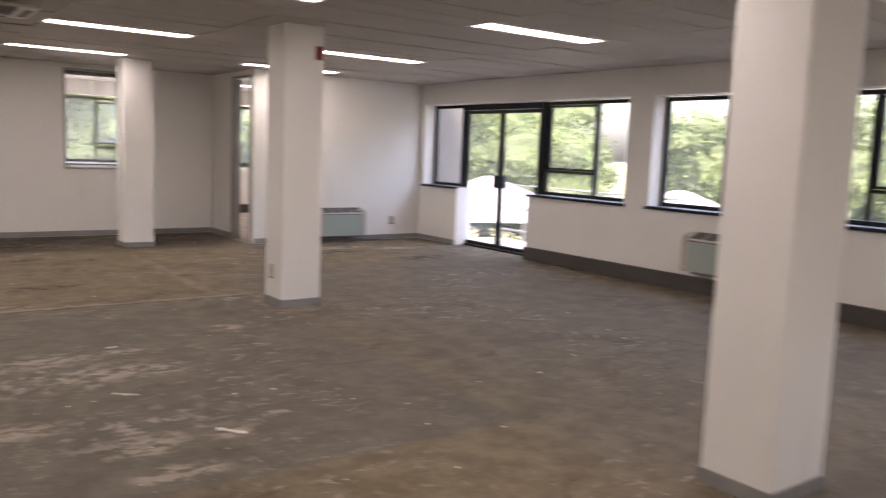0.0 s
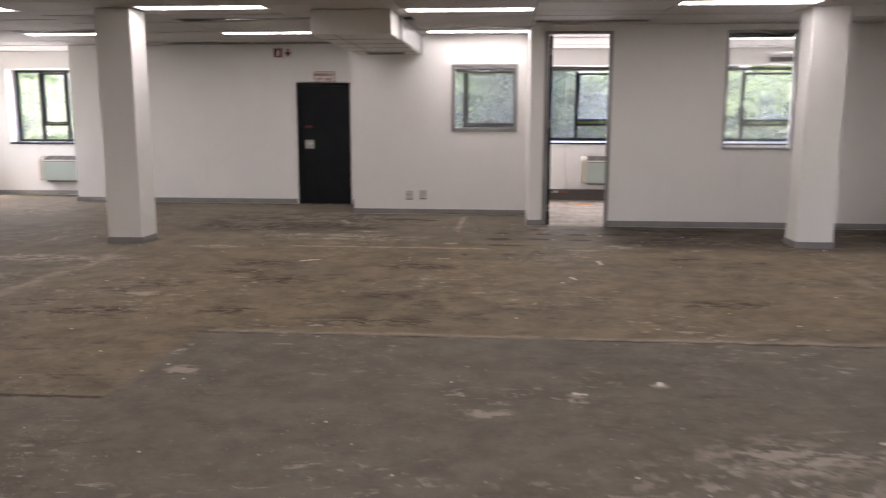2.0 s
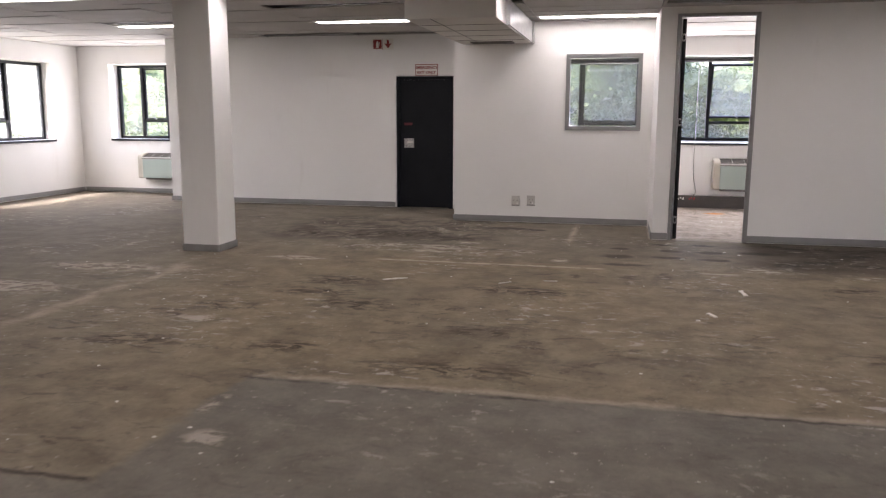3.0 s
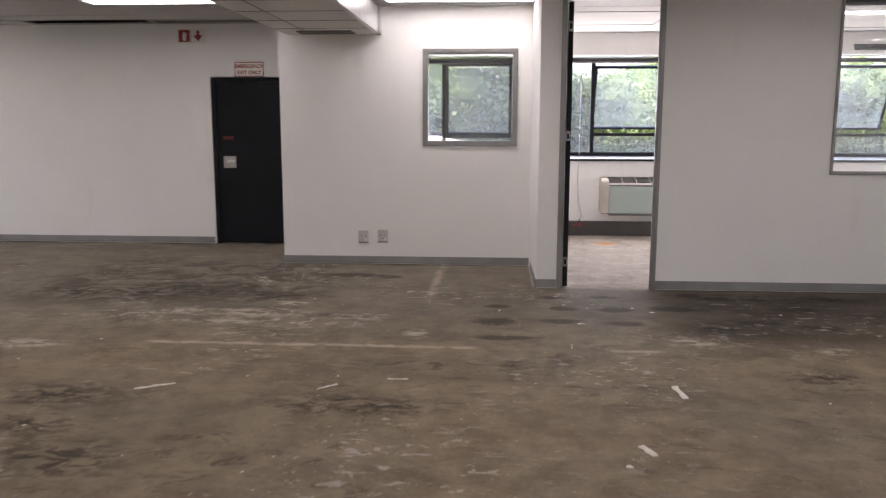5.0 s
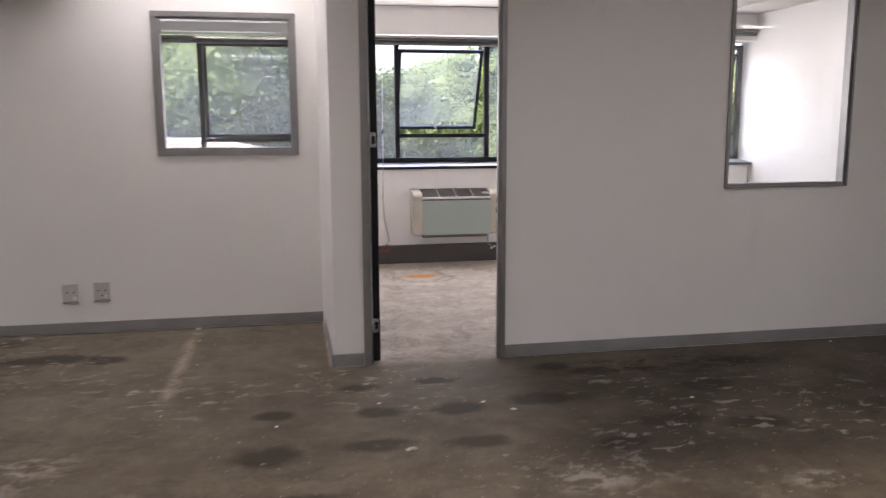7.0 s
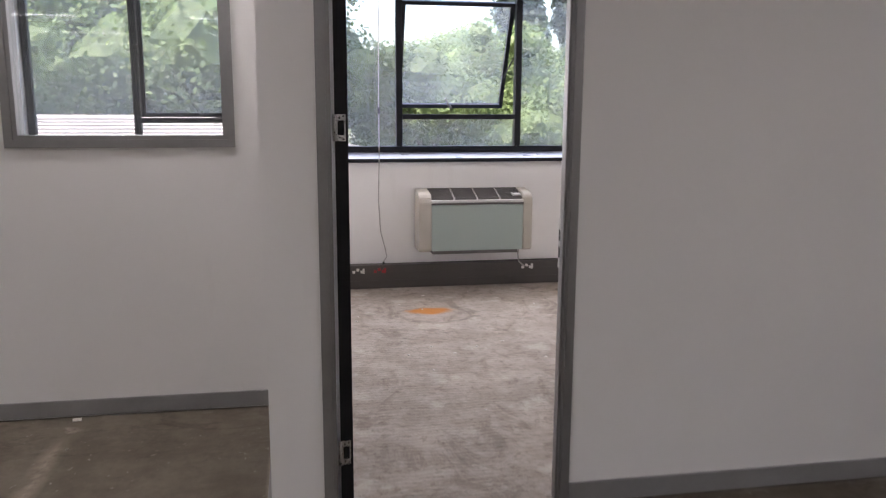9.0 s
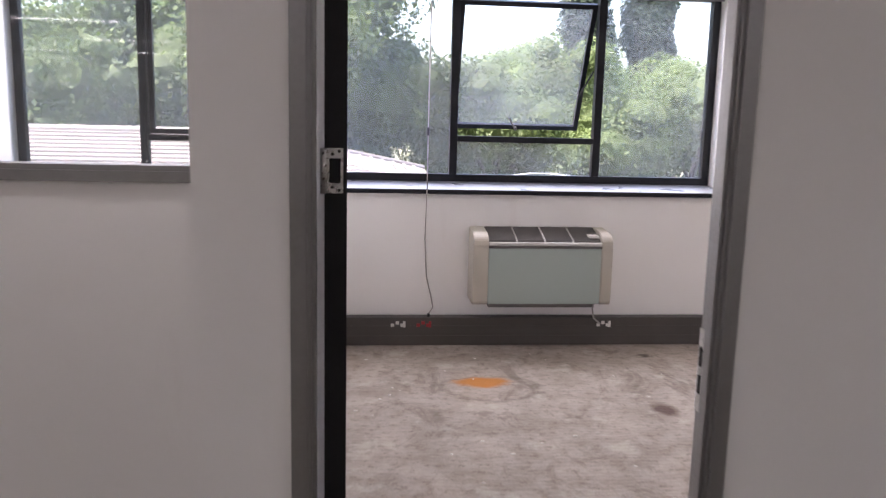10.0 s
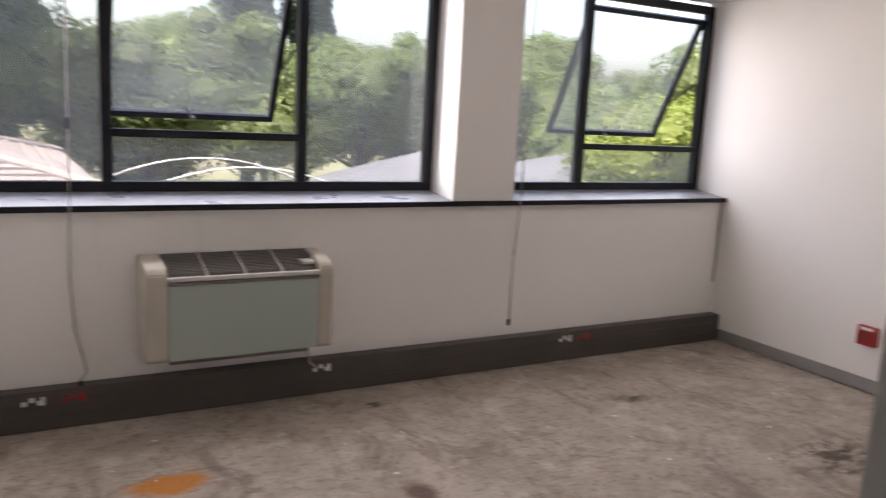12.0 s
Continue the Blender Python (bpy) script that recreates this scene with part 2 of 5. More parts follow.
def floor_material():
    """Bare screed: grey and tan areas of old adhesive, stains, white paint specks, an orange rust patch."""
    m = Mat("bare_screed_floor", 0.8)
    sep = m.node("ShaderNodeSeparateXYZ")
    m.link(m.geo.outputs["Position"], sep.inputs[0])
    X, Y = sep.outputs[0], sep.outputs[1]
    wob = m.math("MULTIPLY", m.math("SUBTRACT", m.noise(1.7, 5), 0.5), 0.45)
    wob2 = m.math("MULTIPLY", m.math("SUBTRACT", m.noise(6.0, 4), 0.5), 0.12)
    xw = m.math("ADD", m.math("ADD", X, wob), wob2)
    yw = m.math("ADD", Y, m.math("MULTIPLY", wob2, 0.8))

    def band(v, a, b, soft=0.03):
        return m.math("MULTIPLY", m.ramp(v, a - soft, a + soft), m.ramp(v, b - soft, b + soft, 1, 0))

    def area(x0, x1, y0, y1, soft=0.04):
        return m.math("MULTIPLY", band(xw, x0, x1, soft), band(yw, y0, y1, soft))

    def spot(cx, cy, rx, ry, inner=0.5):
        dx = m.math("DIVIDE", m.math("SUBTRACT", X, cx), rx)
        dy = m.math("DIVIDE", m.math("SUBTRACT", Y, cy), ry)
        d = m.math("SQRT", m.math("ADD", m.math("MULTIPLY", dx, dx), m.math("MULTIPLY", dy, dy)))
        d = m.math("ADD", d, m.math("MULTIPLY", m.math("SUBTRACT", m.noise(9.0, 4), 0.5), 0.9))
        return m.ramp(d, inner, 1.0, 1, 0)

    cloud = m.ramp(m.noise(0.55, 6, 0.6), 0.40, 0.62)
    mottled = m.ramp(m.noise(3.5, 8, 0.70), 0.41, 0.60)
    fine = m.noise(38, 6, 0.7)
    tan = m.mix(mottled, (0.172, 0.133, 0.086), (0.252, 0.203, 0.139))
    grey = m.mix(mottled, (0.142, 0.125, 0.102), (0.188, 0.168, 0.140))
    pale = m.mix(mottled, (0.31, 0.265, 0.225), (0.43, 0.372, 0.322))
    greys = m.math("MAXIMUM", area(-2.36, 3.2, 3.45, 7.88, 0.03), m.math("MULTIPLY", area(3.3, 7.7, -2.0, 9.2, 0.5), 0.75))
    greys = m.math("MAXIMUM", greys, area(-6.5, -2.3, 2.5, 6.5, 0.04))
    greys = m.math("MAXIMUM", greys, m.math("MULTIPLY", area(-9.0, 8.0, 12.2, 17.3, 0.7), 0.7))
    greys = m.math("MAXIMUM", greys, m.ramp(xw, -3.0, -6.0, 0, 0.8))
    col = m.mix(m.math("MULTIPLY", cloud, 0.3), tan, grey)
    col = m.mix(greys, col, m.mix(m.math("MULTIPLY", cloud, 0.14), grey, tan))
    office = m.math("MAXIMUM", m.math("MULTIPLY", band(X, 0.0, 5.17, 0.01), m.ramp(Y, 13.60, 13.72)), m.ramp(X, 4.84, 4.90, 0, 1))
    office = m.math("MULTIPLY", office, m.ramp(Y, 11.8, 11.9))
    col = m.mix(office, col, pale)
    worn = m.ramp(m.noise(0.42, 4, 0.6), 0.40, 0.60, 0.25, 1.0)
    clean = m.math("MULTIPLY", m.math("SUBTRACT", 1.0, m.math("MAXIMUM", m.math("MULTIPLY", office, 0.8), m.math("MULTIPLY", greys, 0.5))), worn)
    # blotches of glue, hand-sized
    blot = m.ramp(m.noise(11, 6, 0.68), 0.52, 0.60)
    col = m.mix(m.math("MULTIPLY", m.math("MULTIPLY", blot, clean), 0.25), col, tan)
    grime = m.ramp(m.noise(14, 7, 0.72, stretch=(1, 1.7, 1), warp=0.8), 0.55, 0.63)
    col = m.mix(m.math("MULTIPLY", m.math("MULTIPLY", grime, clean), 0.26), col, (0.05, 0.04, 0.032))
    # dark worn and damp stains
    dark = m.ramp(m.noise(1.1, 7, 0.7, warp=0.6), 0.51, 0.62)
    col = m.mix(m.math("MULTIPLY", m.math("MULTIPLY", dark, clean), 0.42), col, (0.045, 0.038, 0.031))
    crackle = m.ramp(m.noise(2.6, 8, 0.75, stretch=(1, 2.4, 1), warp=1.2), 0.56, 0.60)
    col = m.mix(m.math("MULTIPLY", m.math("MULTIPLY", crackle, clean), 0.5), col, (0.032, 0.025, 0.02))
    # dark stained ground in front of the partition, with its shade painted in
    stain_shade = m.math("MULTIPLY", area(0.9, 4.7, 11.75, 13.65, 0.35), m.ramp(m.noise(1.6, 6, 0.65), 0.28, 0.6, 0.5, 1.3))
    stain_shade = m.math("MAXIMUM", stain_shade, m.math("MULTIPLY", area(-4.6, -1.9, 12.75, 14.9, 0.25), m.ramp(m.noise(2.3, 7, 0.7, warp=0.8), 0.44, 0.56)))
    stain_shade = m.math("MAXIMUM", stain_shade, m.math("MULTIPLY", area(-0.6, 1.2, 12.3, 13.6, 0.3), m.ramp(m.noise(2.0, 6, 0.65), 0.35, 0.6, 0.1, 0.6)))
    col = m.mix(m.math("MULTIPLY", stain_shade, 0.66), col, (0.047, 0.039, 0.031))
    for cx, cy, rx, ry in ((-0.35, 12.35, 0.17, 0.13), (-0.27, 11.88, 0.24, 0.07), (0.21, 12.82, 0.14, 0.08), (-0.33, 12.87, 0.12, 0.07), (0.62, 12.8, 0.15, 0.1),
                           (0.63, 12.35, 0.16, 0.08), (0.16, 12.39, 0.17, 0.08), (0.6, 13.28, 0.14, 0.07), (1.1, 12.86, 0.2, 0.1), (1.57, 13.27, 0.15, 0.08),
                           (1.67, 12.42, 0.2, 0.1), (2.05, 12.32, 0.2, 0.09), (2.09, 12.91, 0.18, 0.09), (0.13, 13.24, 0.13, 0.07), (2.55, 13.3, 0.16, 0.1),
                           (-1.76, 14.17, 0.3, 0.12), (-1.39, 14.09, 0.14, 0.1), (1.3, 12.2, 0.16, 0.08), (1.35, 13.4, 0.12, 0.08)):
        col = m.mix(m.math("MULTIPLY", spot(cx, cy, rx * 1.15, ry * 1.15, 0.55), 0.72), col, (0.036, 0.031, 0.026))
    # torn dark glue, ragged
    ragged = m.ramp(m.noise(6.0, 7, 0.72, stretch=(1, 2.2, 1), warp=0.7), 0.46, 0.55)
    for cx, cy, rx, ry in ((-2.35, 9.67, 0.45, 0.3), (-2.39, 8.47, 0.3, 0.2), (-1.23, 9.07, 0.3, 0.16), (-3.47, 8.37, 0.5, 0.22), (-2.8, 10.04, 0.55, 0.2), (-1.32, 8.23, 0.7, 0.2),
                           (-2.8, 10.5, 0.5, 0.28), (-3.3, 9.4, 0.4, 0.2), (-2.99, 13.4, 0.9, 0.4), (-2.3, 13.15, 0.6, 0.25), (1.63, 11.09, 0.3, 0.2), (2.3, 10.9, 0.25, 0.16), (-1.1, 10.45, 0.7, 0.22),
                           (-3.8, 13.2, 1.1, 0.4), (2.0, 13.3, 1.2, 0.25), (1.5, 9.0, 0.6, 0.2), (5.6, 10.6, 0.9, 0.3), (6.6, 9.6, 0.7, 0.3),
                           (3.95, 15.54, 0.4, 0.25), (3.56, 16.56, 0.14, 0.09), (2.17, 16.99, 0.12, 0.05)):
        col = m.mix(m.math("MULTIPLY", m.math("MULTIPLY", spot(cx, cy, rx, ry, 0.3), ragged), 0.85), col, (0.034, 0.028, 0.022))
    # pale glue ridges left where partitions stood
    ridge = m.math("MAXIMUM", m.math("MULTIPLY", area(-2.3, 3.2, 7.86, 7.93, 0.03), 0.55), m.math("MULTIPLY", band(yw, 11.585, 11.645, 0.02), band(X, -2.75, -0.5, 0.05)))
    ridge = m.math("MAXIMUM", ridge, m.math("MULTIPLY", band(X, -0.94, -0.88, 0.03), band(Y, 13.2, 14.5, 0.1)))
    ridge = m.math("MAXIMUM", ridge, m.math("MULTIPLY", m.math("MULTIPLY", band(xw, 2.93, 2.99, 0.05), band(Y, 7.5, 11.2, 0.2)), 0.4))
    ridge = m.math("MAXIMUM", ridge, m.math("MULTIPLY", m.math("MULTIPLY", band(xw, -4.56, -4.46, 0.06), band(Y, 8.2, 11.0, 0.2)), 0.7))
    ridge = m.math("MAXIMUM", ridge, m.math("MULTIPLY", band(Y, 11.57, 11.62, 0.02), band(X, 0.45, 0.75, 0.05)))
    ridge = m.math("MULTIPLY", ridge, m.ramp(m.noise(5, 5, 0.7), 0.34, 0.52))
    col = m.mix(m.math("MULTIPLY", ridge, 0.85), col, (0.42, 0.365, 0.285))
    edge = m.math("MULTIPLY", area(-2.38, 3.22, 7.83, 7.86, 0.012), m.ramp(m.noise(3, 4), 0.4, 0.55))
    edge = m.math("MAXIMUM", edge, m.math("MULTIPLY", band(yw, 6.49, 6.52, 0.012), band(xw, -6.4, -2.4, 0.03)))
    col = m.mix(m.math("MULTIPLY", edge, 0.8), col, (0.03, 0.026, 0.022))
    # screed showing pale where the glue has gone
    for cx, cy, rx, ry in ((-2.21, 12.51, 0.42, 0.2), (-2.41, 12.21, 0.3, 0.1), (-2.06, 12.86, 0.22, 0.1), (-2.9, 12.52, 0.2, 0.13), (-1.39, 12.42, 0.26, 0.13), (-0.91, 11.94, 0.12, 0.16),
                           (0.99, 11.84, 0.2, 0.14), (1.96, 11.67, 0.2, 0.1), (-3.28, 8.98, 0.3, 0.12), (-3.6, 11.5, 0.4, 0.16), (-0.92, 14.66, 0.08, 0.05),
                           (1.0, 6.03, 0.42, 0.24), (1.57, 5.51, 0.36, 0.22), (1.53, 6.06, 0.26, 0.1), (1.21, 5.52, 0.4, 0.26), (-0.33, 6.44, 0.16, 0.1), (0.15, 6.75, 0.09, 0.05), (0.61, 6.96, 0.06, 0.06),
                           (2.48, 6.51, 0.2, 0.15), (-2.15, 7.0, 0.14, 0.13), (-2.33, 7.42, 0.06, 0.16), (1.18, 4.1, 0.3, 0.2), (1.62, 4.08, 0.16, 0.12), (1.21, 3.68, 0.3, 0.14), (-5.6, 9.6, 0.9, 0.35), (-5.2, 10.6, 0.8, 0.25), (0.55, 4.6, 0.4, 0.2), (-0.6, 4.8, 0.4, 0.2), (6.0, 11.0, 0.7, 0.2), (6.9, 10.7, 0.5, 0.2)):
        bare = m.math("MULTIPLY", spot(cx, cy, rx, ry, 0.45), m.ramp(m.noise(7.0, 7, 0.7, stretch=(0.8, 1.5, 1)), 0.47, 0.53))
        col = m.mix(m.math("MULTIPLY", bare, 0.9), col, (0.38, 0.335, 0.275))
    # white paint scrapes and specks
    patchy = m.ramp(m.noise(0.7, 4), 0.48, 0.62)
    scrape = m.math("MULTIPLY", m.ramp(m.noise(6.5, 8, 0.72, stretch=(1, 1.9, 1), warp=0.5), 0.57, 0.60), patchy)
    for cx, cy, rx, ry in ((0.9, 5.6, 0.9, 0.6), (1.2, 4.4, 0.7, 0.45), (-1.9, 12.3, 0.8, 0.4), (1.1, 11.9, 0.35, 0.25), (-2.9, 12.4, 0.9, 0.35)):
        scrape = m.math("MAXIMUM", scrape, m.math("MULTIPLY", spot(cx, cy, rx, ry, 0.2), m.ramp(m.noise(7.5, 7, 0.7), 0.52, 0.58)))
    col = m.mix(m.math("MULTIPLY", scrape, 0.8), col, (0.40, 0.36, 0.315))
    speck = m.math("MULTIPLY", m.ramp(m.noise(26, 3, 0.6), 0.655, 0.69), m.ramp(m.noise(1.3, 4), 0.42, 0.58))
    col = m.mix(m.math("MULTIPLY", speck, 0.75), col, (0.42, 0.385, 0.33))
    # rust patch with its damp ring
    # gritty scuffs on the pale screed
    grit = m.ramp(m.noise(17, 7, 0.75, stretch=(1, 1.4, 1)), 0.53, 0.61)
    col = m.mix(m.math("MULTIPLY", m.math("MULTIPLY", grit, office), 0.42), col, (0.12, 0.092, 0.068))
    smear = m.ramp(m.noise(3.2, 8, 0.75, stretch=(1, 0.6, 1), warp=1.0), 0.53, 0.62)
    col = m.mix(m.math("MULTIPLY", m.math("MULTIPLY", smear, office), 0.45), col, (0.13, 0.105, 0.088))
    chalk = m.ramp(m.noise(4.2, 7, 0.7), 0.56, 0.64)
    col = m.mix(m.math("MULTIPLY", m.math("MULTIPLY", chalk, office), 0.4), col, (0.56, 0.52, 0.45))
    ring = m.math("SUBTRACT", spot(1.07, 16.40, 0.31, 0.238, 0.85), spot(1.07, 16.40, 0.28, 0.212, 0.85))
    col = m.mix(m.math("MULTIPLY", ring, 0.5), col, (0.09, 0.075, 0.06))
    col = m.mix(m.math("MULTIPLY", spot(1.045, 16.50, 0.19, 0.115, 0.55), 0.9), col, (0.46, 0.17, 0.025))
    col = m.mix(m.math("MULTIPLY", spot(1.95, 16.03, 0.08, 0.12, 0.5), 0.75), col, (0.07, 0.03, 0.025))
    col = m.mix(m.math("MULTIPLY", m.ramp(fine, 0.35, 0.75), 0.18), col, (0.06, 0.05, 0.042))
    m.color(col)
    m.rough(m.ramp(mottled, 0, 1, 0.82, 1.0))
    m.b.inputs["Specular IOR Level"].default_value = 0.12
    # trowel arcs and pits
    wave = m.node("ShaderNodeTexWave")
    wave.wave_type = "RINGS"
    wave.inputs["Scale"].default_value = 9.0
    wave.inputs["Distortion"].default_value = 6.0
    wave.inputs["Detail Scale"].default_value = 0.6
    m.link(m.geo.outputs["Position"], wave.inputs["Vector"])
    h = m.math("ADD", m.math("MULTIPLY", fine, 0.8), m.math("MULTIPLY", m.noise(7, 6, 0.65), 1.6))
    h = m.math("ADD", h, m.math("MULTIPLY", m.math("MULTIPLY", wave.outputs["Fac"], office), 0.35))
    m.bump(h, 0.55, 0.006)
    return m.m


FLOOR = floor_material()


# ---- building helpers ----
def box(bm, x0, y0, z0, x1, y1, z1, bevel=0.0):
    v = [bm.verts.new((x, y, z)) for x in (x0, x1) for y in (y0, y1) for z in (z0, z1)]
    f = [bm.faces.new([v[i] for i in q]) for q in ((0, 1, 3, 2), (4, 6, 7, 5), (0, 4, 5, 1), (2, 3, 7, 6), (0, 2, 6, 4), (1, 5, 7, 3))]
    if bevel:
        edges = list({e for g in f for e in g.edges})
        bmesh.ops.bevel(bm, geom=edges, offset=bevel, segments=2, profile=0.6, affect="EDGES")
    return bm


def boxes(*rows, bevel=0.0):
    bm = bmesh.new()
    for r in rows:
        box(bm, *r, bevel=bevel)
    return bm


def rod(bm, a, b, r, sides=10, r2=None):
    a, b = Vector(a), Vector(b)
    d = b - a
    m = Matrix.Translation((a + b) / 2) @ d.to_track_quat("Z", "Y").to_matrix().to_4x4()
    bmesh.ops.create_cone(bm, cap_ends=True, segments=sides, radius1=r, radius2=r if r2 is None else r2, depth=d.length, matrix=m)
    return bm


def rods(*rows, sides=10):
    bm = bmesh.new()
    for a, b, r in rows:
        rod(bm, a, b, r, sides)
    return bm


def mesh_of(name, bm, material, smooth=False):
    bmesh.ops.recalc_face_normals(bm, faces=bm.faces)
    me = bpy.data.meshes.new(name)
    bm.to_mesh(me)
    bm.free()
    me.materials.append(material)
    if smooth:
        for p in me.polygons:
            p.use_smooth = True
    return me


def part(name, bm, material, parent, label="", smooth=False):
    ob = new(name, mesh_of(name, bm, material, smooth))
    ob.parent = parent
    return tagged(ob, label)


def solid(name, bm, material, label, category, kind="", group="", smooth=False):
    return tagged(new(name, mesh_of(name, bm, material, smooth)), label, category, group, kind)


def thing(name, label, category, at=None, kind="", group=""):
    ob = tagged(new(name), label, category, group, kind)
    ob.empty_display_size = 0.1
    if at is not None:
        ob.matrix_basis = at
    return ob


def holed(axis, u0, u1, d0, d1, z0, z1, holes=()):
    """A wall along x or y from u0 to u1, d0 to d1 thick, with through openings (u0, u1, z0, z1)."""
    us = sorted({u0, u1, *[h[0] for h in holes], *[h[1] for h in holes]})
    zs = sorted({z0, z1, *[h[2] for h in holes], *[h[3] for h in holes]})
    nu, nz = len(us) - 1, len(zs) - 1

    def full(i, k):
        if not (0 <= i < nu and 0 <= k < nz):
            return False
        u, z = (us[i] + us[i + 1]) / 2, (zs[k] + zs[k + 1]) / 2
        return not any(h[0] < u < h[1] and h[2] < z < h[3] for h in holes)

    bm, seen = bmesh.new(), {}

    def vert(u, d, z):
        key = (u, d, z)
        if key not in seen:
            seen[key] = bm.verts.new((u, d, z) if axis == "x" else (d, u, z))
        return seen[key]

    def face(*c):
        bm.faces.new([vert(*p) for p in c])

    for i in range(nu):
        for k in range(nz):
            if not full(i, k):
                continue
            a, b, lo, hi = us[i], us[i + 1], zs[k], zs[k + 1]
            face((a, d0, lo), (b, d0, lo), (b, d0, hi), (a, d0, hi))
            face((a, d1, lo), (a, d1, hi), (b, d1, hi), (b, d1, lo))
            if not full(i - 1, k):
                face((a, d0, lo), (a, d0, hi), (a, d1, hi), (a, d1, lo))
            if not full(i + 1, k):
                face((b, d0, lo), (b, d1, lo), (b, d1, hi), (b, d0, hi))
            if not full(i, k - 1):
                face((a, d0, lo), (a, d1, lo), (b, d1, lo), (b, d0, lo))
            if not full(i, k + 1):
                face((a, d0, hi), (b, d0, hi), (b, d1, hi), (a, d1, hi))
    return bm


C = 2.69          # ceiling height
EAST, WEST, SOUTH = 8.03, -10.4, -4.0
NORTH, GLAZE = 17.33, 17.62

# ---- setting ----
solid("floor", boxes((WEST - 0.3, SOUTH - 0.3, -0.25, EAST + 0.3, NORTH + 0.32, 0)), FLOOR,
      "bare stained concrete screed floor with old carpet adhesive", "floor", "structure")
solid("roof_slab", boxes((WEST - 0.3, SOUTH - 0.3, C + 0.32, EAST + 0.3, NORTH + 0.32, C + 0.6)), RENDER,
      "concrete roof slab above the suspended ceiling", "roof", "structure")
solid("wall_east", holed("y", SOUTH - 0.3, NORTH, EAST, EAST + 0.3, 0, C + 0.32,
      [(7.1, 11.72, 0.96, 2.34), (8.95, 10.72, 0, 0.96), (2.3, 6.69, 0.96, 2.34), (-3.0, 1.6, 0.96, 2.34)]), WALL,
      "white painted outer wall with deep window openings", "wall", "structure")
solid("wall_west", holed("y", SOUTH - 0.3, NORTH, WEST - 0.3, WEST, 0, C + 0.32, [(13.95, 16.58, 1.0, 2.36)]), WALL,
      "white painted outer wall with a window", "wall", "structure")
solid("wall_south", holed("x", WEST, EAST, SOUTH - 0.3, SOUTH, 0, C + 0.32), WALL, "plain white painted wall", "wall", "structure")
solid("wall_north", holed("x", WEST - 0.3, EAST + 0.3, NORTH, NORTH + 0.32, 0, C + 0.32,
      [(-9.75, -8.2, 1.0, 2.37), (-1.875, -0.09, 1.0, 2.40), (0.03, 2.785, 1.0, 2.40), (3.21, 5.04, 1.0, 2.40), (5.4, 7.3, 1.0, 2.40)]), WALL,
      "white painted outer wall with black framed windows", "wall", "structure")
solid("wall_core", holed("x", -7.84, -2.636, 16.17, 16.29, 0, C, [(-3.86, -2.94, 0, 2.06)]), WALL, "white painted wall round the escape door", "wall", "structure")
solid("wall_core_return", boxes((-7.84, 16.29, 0, -7.72, NORTH, C)), WALL, "white painted return of the stair wall", "wall", "structure")
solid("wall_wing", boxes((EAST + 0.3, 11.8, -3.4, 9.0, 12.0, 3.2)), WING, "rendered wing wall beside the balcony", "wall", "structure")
solid("wall_alcove", holed("x", -2.636, 0.022, 14.83, 14.93, 0, C, [(-1.089, -0.167, 1.297, 2.23)]), WALL,
      "white painted partition wall with an internal window", "wall", "structure")
solid("wall_jog", boxes((-2.636, 14.93, 0, -2.536, NORTH, C)), WALL, "white painted return of the alcove wall", "wall", "structure")
solid("wall_partition", holed("x", 0.03, 5.14, 13.65, 13.715, 0, C, [(0.24, 1.08, 0, 2.58), (2.591, 3.476, 1.068, 2.6)]), WALL,
      "white office partition with a doorway and a glazed opening", "wall", "structure")
def skew_wall(x0, x1, y0, x2, x3, y1):
    """A wall that runs slightly out of square, from y0 to y1."""
    bm = bmesh.new()
    rows = [[bm.verts.new((x, y, z)) for x, y in ((x0, y0), (x1, y0), (x3, y1), (x2, y1))] for z in (0, C)]
    bm.faces.new(rows[0])
    bm.faces.new(rows[1])
    for k in range(4):
        bm.faces.new((rows[0][k], rows[0][(k + 1) % 4], rows[1][(k + 1) % 4], rows[1][k]))
    return bm


solid("wall_office_side", skew_wall(0.03, 0.095, 13.715, -0.04, 0.022, NORTH), WALL, "white painted thin partition beside the office", "wall", "structure")
solid("wall_office_divide", boxes((5.04, 13.715, 0, 5.14, NORTH, C)), WALL, "white painted wall between two offices", "wall", "structure")
solid("wall_return", holed("y", 11.96, 13.65, 4.93, 5.05, 0, C, [(11.98, 12.7, 0, 2.58)]), WALL, "white partition with a doorway to the second office", "wall", "structure")
solid("wall_office_front", boxes((4.93, 11.84, 0, EAST, 11.96, C)), WALL, "white painted partition of the second office", "wall", "structure")


# ---- suspended ceiling ----
PX, PY, OX, OY = 1.50, 0.39, 1.53, 5.62
LIGHTS = [(i, j) for j in (-23, -16, -8, 0, 8, 15) for i in (-6, -4, -2, 0, 2) if (i, j) not in ((-2, 15), (2, 15))] + [(-2, 16), (2, 14)] + [(-2, 22), (-4, 22), (-6, 22), (1, 25), (3, 20), (3, 25)]
GAPS = {(-4, 18), (-3, 18), (-5, 26)}
VENTS = {(-4, 26), (-1, 19), (-6, 21)}


def in_duct(x, y):
    return -2.6 < x < -1.6 and y > 11.9


